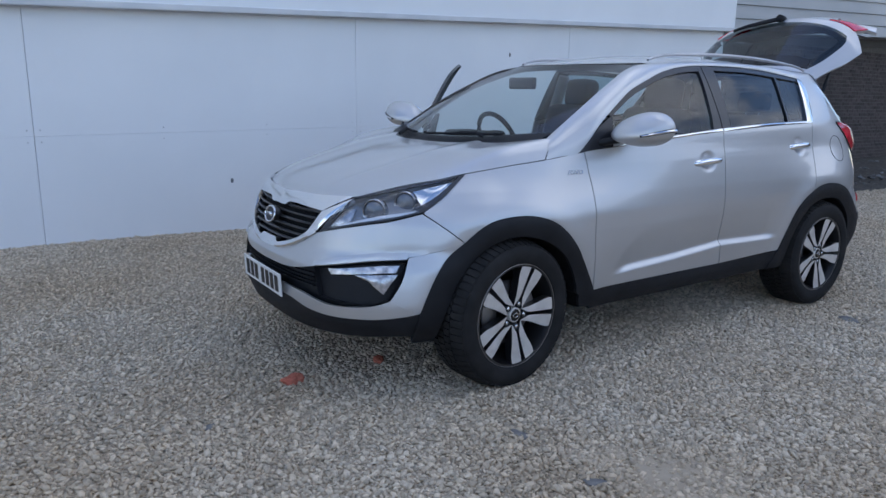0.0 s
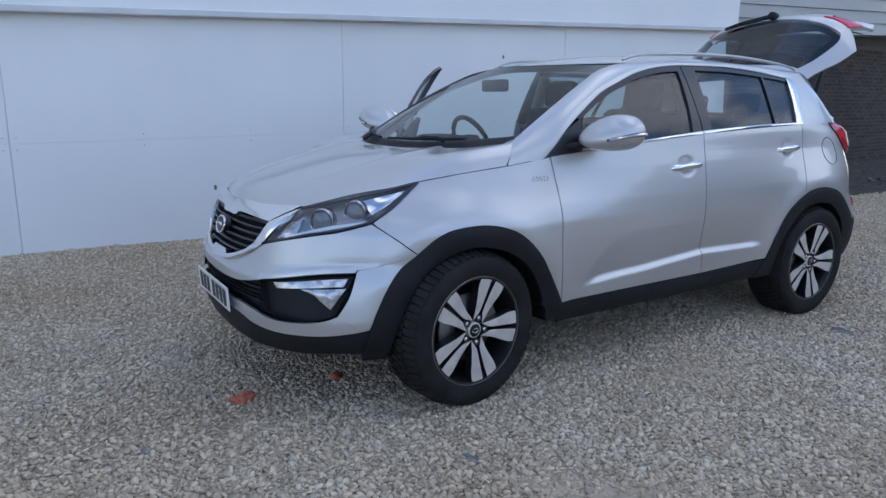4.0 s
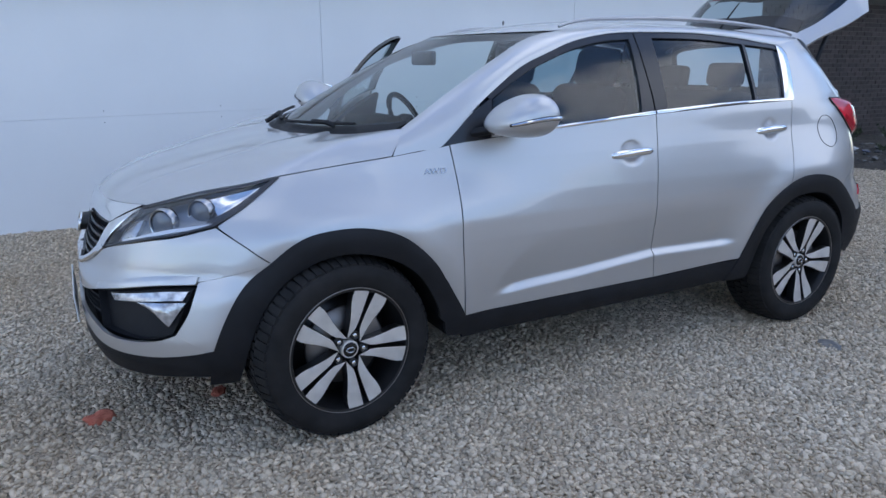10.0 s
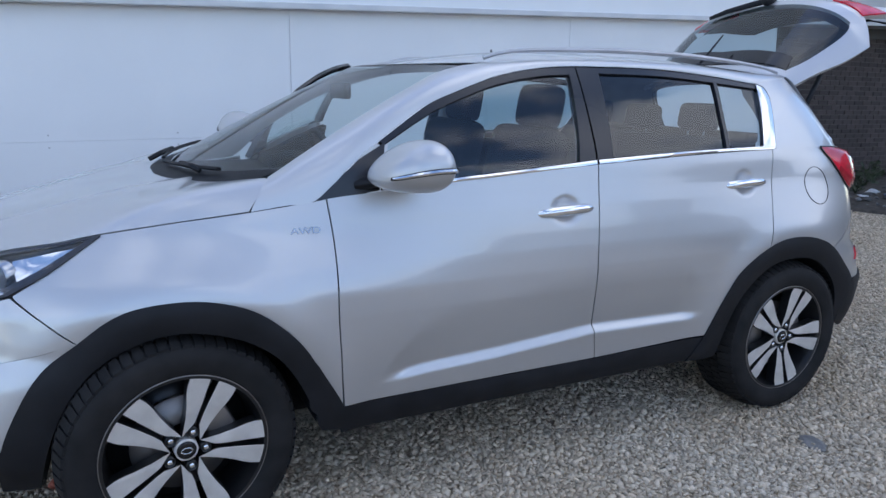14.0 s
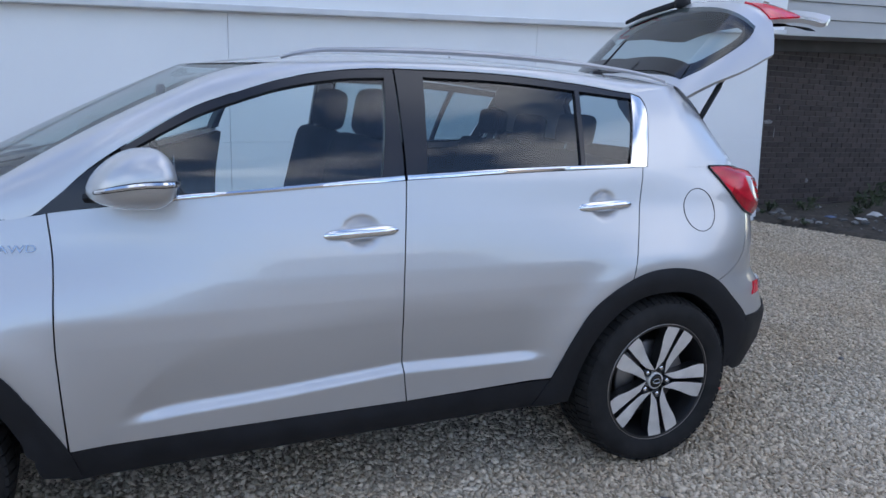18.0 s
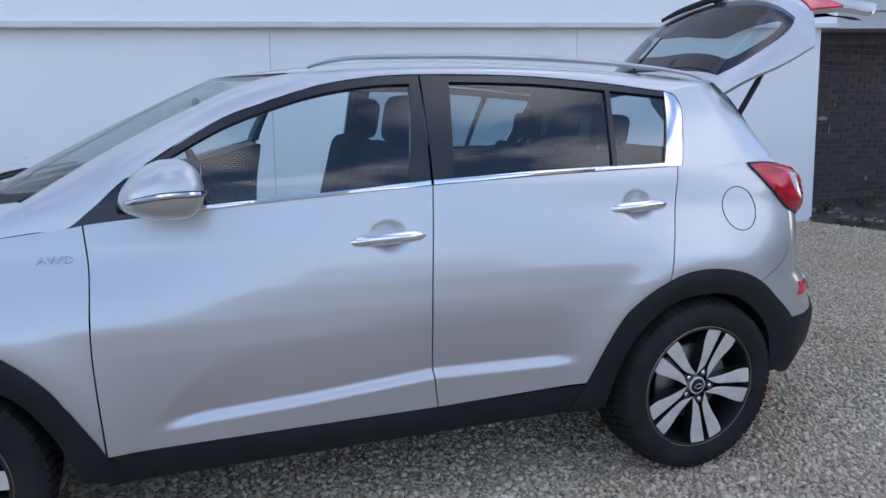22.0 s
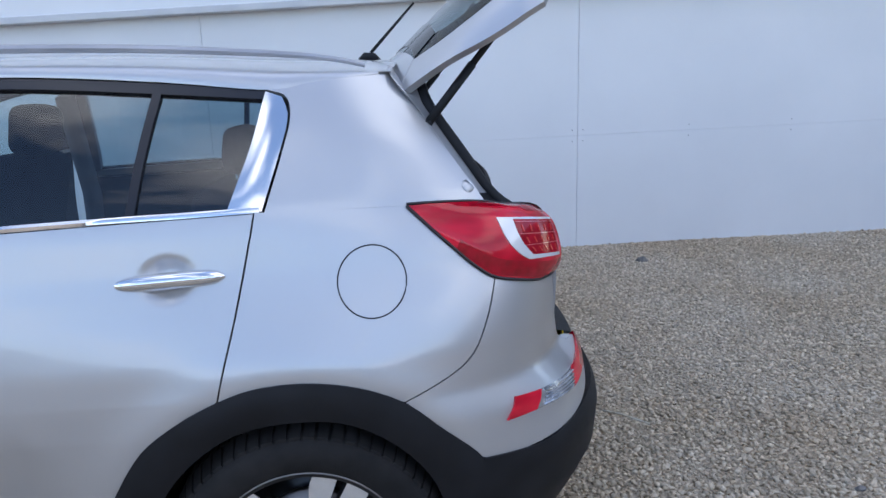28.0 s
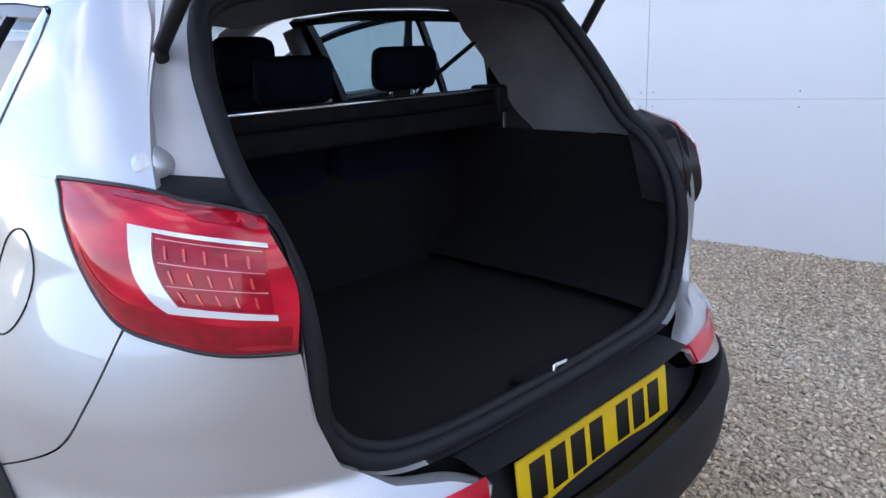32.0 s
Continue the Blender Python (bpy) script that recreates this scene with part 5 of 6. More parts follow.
both_j = [link_mesh("boot_jamb", list(jam.reshape(-1, 3)), jf, [DARKSILVER, BLACK], car, True, "silver door jamb round the boot opening", jmi)]
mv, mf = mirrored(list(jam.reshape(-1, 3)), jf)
link_mesh("boot_jamb", mv, mf, [DARKSILVER, BLACK], car, True, "silver door jamb round the boot opening", jmi)
loop = np.vstack([SEALC, (SEALC * np.array((1, -1, 1)))[::-1][1:-1]])
link_mesh("boot_seal", *tube(loop, 0.017, 8, True), SEAL, car, True, "black rubber seal round the boot opening")
link_mesh("boot_seal_lip", *tube(loop + np.array((-0.018, 0, 0)) - (loop - np.array((3.2, 0, 1.1))) * np.array((0, 0.035, 0.03)), 0.013, 8, True), SEAL, car, True, "inner lip of the rubber seal")
# rounded stop and latch
v, f = lathe_y([(0, -0.016), (0.016, -0.015), (0.024, -0.009), (0.031, 0.002)], 20)
jn = Vector(np.cross(jam[29, 2] - jam[29, 0], jam[31, 1] - jam[27, 1])).normalized()
jn = -jn if jn.x < 0 else jn
jrot = Vector((0, -1, 0)).rotation_difference(jn)
jc = Vector(jam[28, 0] * 0.55 + jam[28, 1] * 0.45)
both("bump_stop", ([tuple(jrot @ Vector(q) + jc) for q in v], f), PAINT, None, "round painted bump stop")
link_mesh("latch_striker", *tube([(3.345, -0.017, 0.728), (3.352, -0.017, 0.762), (3.352, 0.017, 0.762), (3.345, 0.017, 0.728)], 0.006, 6), CHROME, car, True, "bright steel tailgate latch")
part("latch_base", bm_box(3.28, 3.365, -0.075, 0.075, 0.715, 0.736, 0.008), BLACK, car, "black latch cover")

# boot lining
def lining(i0, i1, mat, name, label, depth=0.62):
    seg = SEALC[i0:i1]
    cols = []
    for k in np.linspace(0, 1, 8):
        q = seg + np.array((-0.014, 0, 0))
        w = np.array([[-depth * k, 0, 0]]) * np.ones((len(seg), 1))
        q = q + w
        q[:, 1] = q[:, 1] * (1 + 0.10 * math.sin(min(1, k * 2.5) * math.pi / 2))
        q[:, 2] = np.where(seg[:, 2] > 1.45, q[:, 2] + 0.02 * k, q[:, 2])
        cols.append(q)
    P = np.stack(cols, 1)
    vf = (list(P.reshape(-1, 3)), grid_faces(8, len(seg), 0, True))
    return both(name, vf, mat, None, label)


lining(8, 37, TRIMGREY, "pillar_trim", "light grey inner pillar lining", 0.42)
lining(36, 64, CARPET, "boot_side", "black carpeted boot side", 0.92)
part("boot_floor", bm_box(2.42, 3.355, -0.56, 0.56, 0.66, 0.715, 0.01), CARPET, car, "black carpeted boot floor")
part("boot_front", bm_box(2.38, 2.46, -0.66, 0.66, 0.5, 1.05, 0.02), CARPET, car)
bar = part("load_cover", bm_box(2.62, 2.70, -0.575, 0.575, 1.225, 1.275, 0.018, 3), TRIMDARK, car, "black roller load cover across the boot")
part("cover_strip", bm_box(2.698, 2.704, -0.56, 0.56, 1.268, 1.275, 0.001, 1), CHROME, bar, "bright strip along the cover")
part("cover_flap", bm_box(2.66, 2.715, -0.55, 0.55, 1.17, 1.228, 0.012, 2), TRIMDARK, bar)
part("end_cap", bm_box(2.60, 2.72, 0.555, 0.60, 1.20, 1.285, 0.012, 2), BLACK, bar)

# ---- tailgate, raised on its hinges ----
HX, HZ = 2.945, 1.565
gate = new("tailgate")
gate.parent = car
gate["label"] = "silver tailgate raised on gas struts, dark glass"
gate.matrix_basis = Matrix.Translation((HX - 0.035, 0, HZ - 0.012)) @ Matrix.Rotation(radians(-83), 4, "Y") @ Matrix.Translation((-HX, 0, -HZ))
gl_b = R((0.545, 1.225), (0.40, 1.222), (0.0, 1.215))
gl_t = R((0.455, 1.508), (0.25, 1.540), (0.0, 1.548))
gl_l = R((0.545, 1.225), (0.565, 1.28), (0.515, 1.42), (0.455, 1.508))


def gpair(name, vf, mat, label="", parent=None):
    return sharpen(link_mesh(name, *merge(vf, mirrored(*vf)), mat, parent or gate, True, label))


skin_low = sheet(R((0.50, 0.730), (0.0, 0.722)), R((0, 0.722), (0, 1.0), (0, 1.215)), gl_b, R((0.50, 0.730), (0.560, 0.84), (0.572, 1.0), (0.565, 1.16), (0.545, 1.225)), 26, 24, rim=0.02, sharp=())
skin_top = sheet(gl_t, R((0, 1.548), (0, 1.585)), R((0.515, 1.552), (0.30, 1.580), (0.0, 1.588)), R((0.455, 1.508), (0.515, 1.552)), 20, 5, rim=0.02, off=0.002)
skin_side = sheet(R((0.668, 1.212), (0.545, 1.225)), gl_l, R((0.515, 1.552), (0.455, 1.508)), R((0.668, 1.212), (0.632, 1.33), (0.575, 1.44), (0.515, 1.552)), 8, 20, rim=0.02)
skin_cor = sheet(R((0.575, 1.165), (0.550, 1.165)), R((0.550, 1.165), (0.545, 1.225)), R((0.668, 1.212), (0.545, 1.225)), R((0.575, 1.165), (0.668, 1.212)), 5, 4, rim=0.02)
gpair("gate_skin", merge(skin_low, skin_top, skin_side, skin_cor), PAINT, "silver tailgate skin")
gglass = sheet(gl_b, R((0, 1.215), (0, 1.548)), gl_t, gl_l, 22, 16, off=0.001, rim=0.0)
gg = gpair("rear_window", gglass, PRIVACY, "dark tinted rear window")
pane(gg)
gin = sheet(R((0.47, 0.77), (0.0, 0.762)), R((0, 0.762), (0, 1.235)), R((0.52, 1.24), (0.0, 1.235)), R((0.47, 0.77), (0.53, 1.0), (0.52, 1.24)), 18, 14, off=-0.055, rim=0.0)
gpair("gate_lining", gin, TRIMDARK, "black inner tailgate lining")
gin2 = sheet(R((0.56, 1.235), (0.50, 1.245)), R((0.50, 1.245), (0.52, 1.30), (0.46, 1.42), (0.40, 1.465)), R((0.49, 1.53), (0.40, 1.465)), R((0.56, 1.235), (0.56, 1.34), (0.53, 1.43), (0.49, 1.53)), 5, 16, off=-0.045, rim=-0.04)
gin3 = sheet(R((0.40, 1.465), (0.0, 1.49)), R((0, 1.49), (0, 1.56)), R((0.47, 1.53), (0.0, 1.56)), R((0.40, 1.465), (0.47, 1.53)), 12, 4, off=-0.045, rim=0.0)
gpair("inner_frame", merge(gin2, gin3), TRIMDARK, "black frame inside the rear window")
grim = sheet(R((0.49, 0.74), (0.0, 0.732)), R((0, 0.732), (0, 0.78)), R((0.46, 0.78), (0.0, 0.78)), R((0.49, 0.74), (0.46, 0.78)), 12, 4, off=-0.03, rim=0.0)
grim2 = sheet(R((0.655, 1.22), (0.56, 1.235)), R((0.56, 1.235), (0.56, 1.34), (0.53, 1.43), (0.49, 1.53)), R((0.505, 1.55), (0.49, 1.53)), R((0.655, 1.22), (0.62, 1.33), (0.565, 1.44), (0.505, 1.55)), 5, 16, off=-0.03, rim=-0.03)
both("gate_edge", grim2, PAINT, gate, "silver inner edge of the tailgate")
gpair("gate_lower_edge", grim, PAINT, "silver lower edge of the tailgate")
gl_lamp = sheet(R((0.568, 1.0), (0.36, 1.03)), R((0.36, 1.03), (0.34, 1.12)), R((0.562, 1.168), (0.34, 1.13)), R((0.568, 1.0), (0.562, 1.168)), 12, 8, off=0.008, rim=0.03, dome=0.01)
both("gate_lamp", gl_lamp, REDLENS, gate, "red lamp set into the tailgate")
garn = sheet(R((0.34, 0.97), (0.0, 0.965)), R((0, 0.965), (0, 1.01)), R((0.34, 1.005), (0.0, 1.01)), R((0.34, 0.97), (0.34, 1.005)), 12, 4, off=0.02, rim=0.03, dome=0.01)
gpair("gate_garnish", garn, CHROME, "bright strip with the tailgate handle")
spo = sheet(R((0.44, 1.455), (0.0, 1.478)), R((0, 1.478), (0, 1.546)), R((0.455, 1.506), (0.0, 1.546)), R((0.44, 1.455), (0.455, 1.506)), 16, 5, off=0.004, rim=0.004)
gpair("glass_border", spo, GLOSSBLACK, "black printed border of the rear window")
wq = [surf(find("r", y, z), z) * np.array((1, sg, 1)) + np.array((0.022, 0, 0.008)) for y, z, sg in ((0.0, 1.205, 1), (0.12, 1.235, -1), (0.24, 1.25, -1), (0.36, 1.255, -1))]
link_mesh("rear_wiper", *merge(tube(wq, [0.019, 0.017, 0.015, 0.012], 6, False, 0.7), tube([wq[0] + np.array((0.0, 0, 0.02)), wq[0] + np.array((0.0, 0, -0.04))], 0.03, 10)), BLACK, gate, True, "black rear wiper")
for sg in (1, -1):
    a, b = np.array((2.992, -0.580 * sg, 1.405)), np.array((3.205, -0.515 * sg, 1.656))
    m = a * 0.4 + b * 0.6
    link_mesh("gas_strut", *merge(tube([a, m], 0.0125, 8), tube([m, b], 0.0095, 8)), BLACK, car, True, "black gas strut holding the tailgate")
    part("strut_bracket", bm_box(2.976, 3.004, -0.580 * sg - 0.012, -0.580 * sg + 0.012, 1.385, 1.415, 0.006), BLACK, car)
    part("gate_hinge", bm_box(2.945, 2.99, -0.40 * sg - 0.02, -0.40 * sg + 0.02, 1.530, 1.556, 0.006), BLACK, car, "dark tailgate hinge")

# ---- roof rails and aerial ----
rr = catmull([(1.185, -0.545, 1.570), (1.26, -0.548, 1.592), (1.40, -0.548, 1.608), (1.8, -0.545, 1.622), (2.2, -0.540, 1.618), (2.55, -0.527, 1.600), (2.74, -0.52, 1.582), (2.835, -0.515, 1.562)], 40)
both("roof_rail", tube(rr, [0.009 + 0.006 * math.sin(math.pi * k / 39) for k in range(40)], 8, False, 0.75), varied(material("rail_alloy", (0.5, 0.5, 0.52), 0.35, 0.8), (0.42, 0.42, 0.44), (0.52, 0.52, 0.54), 5), None, "satin alloy roof rail")
v, f = tube([(2.81, -0.0, 1.595), (2.83, 0, 1.606), (2.86, 0, 1.604), (2.88, 0, 1.590)], [0.006, 0.014, 0.014, 0.006], 8)
aer = link_mesh("aerial", v, f, BLACK, car, True, "short black roof aerial")
link_mesh("mast", *tube([(2.85, 0, 1.618), (3.0, 0, 1.775)], [0.0065, 0.004], 6), BLACK, aer)

# ---- door mirrors ----
def on_mirror(ph, th, k=1.012):
    """A point of the mirror's shell: low rounded nose, arched top, flat underside, upright rear edge."""
    e = lambda t, p: math.copysign(abs(t) ** p, t)
    cx, cy, cz = math.cos(ph) * math.cos(th), math.cos(ph) * math.sin(th), math.sin(ph)
    x, y, z = e(cx, 0.85), e(cy, 0.75), e(cz, 1.0)
    nose = max(0.0, -x)
    h = (0.094 if z > 0 else 0.076) * (1 - 0.25 * max(0.0, y)) * (1 - 0.20 * nose ** 2)
    return (0.745 + k * x * (0.145 if x < 0 else 0.070) - 0.032 * y, -0.948 + k * y * 0.138, 1.200 + k * z * h - 0.026 * nose ** 2 - 0.010 * y)


def mirror_shell():
    nu, nv = 32, 20
    verts = [on_mirror(-math.pi / 2 + math.pi * j / nv, 2 * math.pi * i / nu, 1.0) for j in range(nv + 1) for i in range(nu)]
    faces = [(j * nu + i, j * nu + (i + 1) % nu, (j + 1) * nu + (i + 1) % nu, (j + 1) * nu + i) for j in range(nv) for i in range(nu)]
    return verts, faces


shell = mirror_shell()
mir_l, mir_r = both("door_mirror", shell, PAINT, door_fl, "silver door mirror with chrome indicator strip", True, door_fr)
strip = [on_mirror(-0.02, radians(a), 1.03) for a in np.linspace(206, 338, 18)]
groove = [on_mirror(-0.02, radians(a), 1.0) for a in np.linspace(202, 341, 18)]
both("indicator_groove", tube(groove, [0.004 + 0.0075 * math.sin(math.pi * (k + 1) / 19) ** 0.5 for k in range(18)], 6, False, 0.9), PILLAR, door_fl, "dark groove round the indicator", True, door_fr)
both("indicator", tube(strip, [0.003 + 0.005 * math.sin(math.pi * (k + 1) / 19) ** 0.5 for k in range(18)], 6, False, 0.9), CHROME, door_fl, "chrome indicator strip on the mirror", True, door_fr)
both("mirror_stalk", merge(tube([(0.60, -0.775, 1.135), (0.66, -0.83, 1.150), (0.70, -0.88, 1.160)], [0.035, 0.03, 0.03], 10, False, 0.6)), BLACK, door_fl, "black mirror stalk", True, door_fr)
mgv, mgf = lathe_y([(0, 0), (0.9, 0), (1.0, 0.05)], 24)
both("mirror_face", ([(0.818 + v[1] * 0.05, -0.945 + v[0] * 0.112, 1.207 + v[2] * 0.066) for v in mgv], mgf), MIRROR, door_fl, "mirror glass", True, door_fr)

# ---- badge on the wing ----
txt = bpy.data.curves.new("badge_text", "FONT")
txt.body, txt.size, txt.extrude, txt.bevel_depth = "AWD", 0.040, 0.0022, 0.0008
tob = new("wing_badge", txt)
dg = bpy.context.evaluated_depsgraph_get()
tme = bpy.data.meshes.new_from_object(tob.evaluated_get(dg))
bpy.data.objects.remove(tob)
wb_ = new("wing_badge", tme)
tme.materials.clear()
tme.materials.append(BADGECHROME)
wb_.parent = car
wb_["label"] = "chrome letters AWD on the wing"
b0, b1 = surf(find("x", 0.350, 1.01), 1.01), surf(find("x", 0.465, 1.01), 1.01)
b2 = surf(find("x", 0.40, 1.03), 1.03) - surf(find("x", 0.40, 0.99), 0.99)
wb_.matrix_basis = pose(b0[0] + 0.008, b0[1] - 0.008, 0.990, math.degrees(math.atan2(b2[2], b2[1])), 0, math.degrees(math.atan2(b1[1] - b0[1], b1[0] - b0[0]))) @ Matrix.Diagonal((1.0, 0.75, 1, 1))

# ---- wheels ----
def wheel(name, x, y, steer, side):
    w = new(name)
    w.parent = car
    w["label"] = "black tyre on a machined five twin-spoke alloy wheel"
    w.matrix_basis = Matrix.Translation((x, y, 0.352)) @ Matrix.Rotation(radians(steer), 4, "Z") @ (Matrix.Rotation(math.pi, 4, "Z") if side > 0 else Matrix.Identity(4)) @ Matrix.Diagonal((1.06, 1, 1.06, 1))
    # outer face towards -y
    prof = [(0.225, -0.020), (0.238, -0.034), (0.248, -0.040), (0.280, -0.046), (0.304, -0.042), (0.316, -0.030), (0.325, -0.008), (0.3295, 0.02), (0.3305, 0.085), (0.3295, 0.15), (0.323, 0.18), (0.32, 0.20), (0.25, 0.20), (0.23, 0.18)]
    ty = sharpen(link_mesh("tyre", *lathe_y(prof, 72), RUBBER, w, True, "black tyre with worn tread"), 60)
    # tread blocks
    tv, tf = [], []
    for k in range(64):
        for row, (y0, y1, sh) in enumerate(((-0.031, 0.03, 0.0), (0.036, 0.075, 0.5), (0.081, 0.12, 0.0), (0.126, 0.168, 0.5))):
            a0, a1 = 2 * math.pi * (k + sh) / 64, 2 * math.pi * (k + sh + 0.78) / 64
            r0, r1 = 0.322, 0.3405
            b = len(tv)
            for r in (r0, r1):
                for a, yy in ((a0, y0), (a1, y0), (a1, y1), (a0, y1)):
                    q = r - (0.017 if (row == 0 and yy == y0) else 0)
                    tv.append((q * math.cos(a), yy, q * math.sin(a)))
            tf += [(b + 4, b + 5, b + 6, b + 7), (b, b + 1, b + 5, b + 4), (b + 1, b + 2, b + 6, b + 5), (b + 2, b + 3, b + 7, b + 6), (b + 3, b, b + 4, b + 7)]
    link_mesh("tread", tv, tf, RUBBER, ty, False)
    rim = sharpen(link_mesh("rim", *lathe_y([(0.236, -0.030), (0.232, -0.034), (0.224, -0.032), (0.220, -0.020), (0.214, 0.0), (0.205, 0.06), (0.20, 0.17)], 64), ALLOYBLACK, w, True, "black painted rim barrel"))
    link_mesh("rim_lip", *lathe_y([(0.2362, -0.031), (0.2345, -0.0345), (0.2328, -0.0340), (0.2325, -0.030)], 64), STEEL, w, True, "bright machined rim edge")
    link_mesh("back_plate", *lathe_y([(0.0, 0.11), (0.20, 0.11), (0.205, 0.13)], 32), ALLOYBLACK, w)
    link_mesh("brake_disc", *lathe_y([(0.06, 0.045), (0.145, 0.045), (0.147, 0.055), (0.145, 0.065), (0.06, 0.065)], 40), STEEL, w, True, "steel brake disc")
    cal = part("caliper", bm_box(0.07, 0.155, 0.02, 0.09, -0.05, 0.05, 0.012), STEEL, w)
    cal.matrix_basis = Matrix.Rotation(radians(-25), 4, "Y")
    for s in range(5):
        ax = radians(67 + 72 * s)
        for sg in (-1, 1):
            # blade outline along the pair's middle line: distance, offset
            ins = [(0.066, 0.0150), (0.080, 0.0085), (0.104, 0.0070), (0.15, 0.0085), (0.2, 0.0112), (0.2255, 0.0128)]
            outs = [(0.2255, 0.058), (0.221, 0.064), (0.212, 0.0685), (0.19, 0.0675), (0.168, 0.062), (0.13, 0.0480), (0.09, 0.0365), (0.060, 0.031), (0.036, 0.0265)]
            poly = ins + outs
            n = len(poly)
            vs, mi = [], []
            for dep in (0, 1):
                for r, o in poly:
                    rad = math.hypot(r, o)
                    if rad > 0.2262:
                        r, o = r * 0.2262 / rad, o * 0.2262 / rad
                    px = r * math.cos(ax) - sg * o * math.sin(ax)
                    pz = r * math.sin(ax) + sg * o * math.cos(ax)
                    yy = -0.016 - 0.016 * (min(r, 0.226) / 0.226) ** 2
                    vs.append((px, yy if dep == 0 else yy + 0.045, pz))
            front = list(range(n))
            fs = [tuple(front if sg > 0 else front[::-1])]
            mi.append(0)
            for k in range(n):
                q = (k, k + n, (k + 1) % n + n, (k + 1) % n)
                fs.append(q if sg > 0 else q[::-1])
                mi.append(1)
            sp_ = link_mesh("spoke", vs, fs, [ALLOY, ALLOYBLACK], w, False, "", mi)
        a2 = ax
        lug = link_mesh("wheel_nut", *lathe_y([(0.0, -0.018), (0.007, -0.018), (0.009, -0.014), (0.0095, 0.01)], 8), CHROME, w)
        lug.location = (0.055 * math.cos(a2), 0.0, 0.055 * math.sin(a2))
        pk = link_mesh("nut_pocket", *lathe_y([(0.0, -0.012), (0.012, -0.012), (0.0140, -0.0170), (0.0150, -0.0172), (0.016, 0.02)], 14), ALLOYBLACK, w)
        pk.location = (0.055 * math.cos(a2), 0.0, 0.055 * math.sin(a2))
    link_mesh("hub", *lathe_y([(0.024, -0.0162), (0.031, -0.0163), (0.0335, -0.015), (0.034, 0.03)], 40), [ALLOY], w, True, "machined hub")
    cap = link_mesh("centre_cap", *lathe_y([(0.0, -0.021), (0.022, -0.0205), (0.026, -0.019), (0.028, -0.016)], 32), GLOSSBLACK, w, True, "black centre cap with a plain bright oval")
    lg = [(0.016 * math.cos(a), -0.0212, 0.009 * math.sin(a)) for a in np.linspace(0, 2 * math.pi, 24, endpoint=False)]
    link_mesh("cap_oval", *tube(lg, 0.0018, 5, True), CHROME, w)
    return w


wheel("front_wheel", 0.0, -0.872, 5, -1)
wheel("rear_wheel", 2.64, -0.868, 0, -1)
wheel("front_wheel", 0.0, 0.872, 5, 1)
wheel("rear_wheel", 2.64, 0.868, 0, 1)

# ---- cabin ----
dash = part("dashboard", bm_box(0.12, 0.72, -0.66, 0.66, 0.80, 1.09, 0.07, 3), TRIMDARK, car, "dark dashboard")
part("instrument_hood", bm_box(0.52, 0.74, 0.18, 0.54, 1.05, 1.14, 0.04, 3), TRIMDARK, dash)
part("centre_console", bm_box(0.62, 1.5, -0.12, 0.12, 0.42, 0.70, 0.03), TRIMDARK, car, "dark centre console")
v, f = tube([(0.0, 0.185 * math.cos(a), 0.185 * math.sin(a)) for a in np.linspace(0, 2 * math.pi, 32, endpoint=False)], 0.0155, 8, True)
sw = link_mesh("steering_wheel", v, f, TRIMDARK, car, True, "dark steering wheel")
sw.matrix_basis = pose(0.84, 0.36, 1.075, 0, -24, 0)
part("wheel_hub", bm_box(-0.03, 0.03, -0.07, 0.07, -0.07, 0.06, 0.02), TRIMDARK, sw)
for a in (0.0, math.pi, -math.pi / 2):
    link_mesh("wheel_spoke", *tube([(0, 0.04 * math.cos(a), 0.04 * math.sin(a)), (0, 0.175 * math.cos(a), 0.175 * math.sin(a))], 0.016, 6), TRIMDARK, sw)
part("interior_mirror", bm_box(0.80, 0.83, -0.02, 0.22, 1.40, 1.47, 0.015, 3), TRIMDARK, car, "dark interior mirror")


def cushion(w, d, h, bev):
    return bm_box(-d / 2, d / 2, -w / 2, w / 2, -h / 2, h / 2, bev, 4)


def seat(x, y):
    s = new("front_seat")
    s.parent = car
    s["label"] = "dark cloth front seat with headrest"
    s.location = (x, y, 0)
    c = part("seat_base", cushion(0.50, 0.52, 0.16, 0.06), SEATCLOTH, s)
    c.location = (-0.22, 0, 0.66)
    b = part("backrest", cushion(0.47, 0.16, 0.66, 0.078), SEATCLOTH, s)
    b.matrix_basis = pose(0.10, 0, 0.98, 0, 14, 0)
    h = part("headrest", cushion(0.25, 0.12, 0.19, 0.058), SEATCLOTH, s)
    h.matrix_basis = pose(0.215, 0, 1.385, 0, 10, 0)
    for yy in (-0.06, 0.06):
        link_mesh("headrest_post", *tube([(0.19, yy, 1.24), (0.21, yy, 1.33)], 0.007, 6), CHROME, s)
    return s


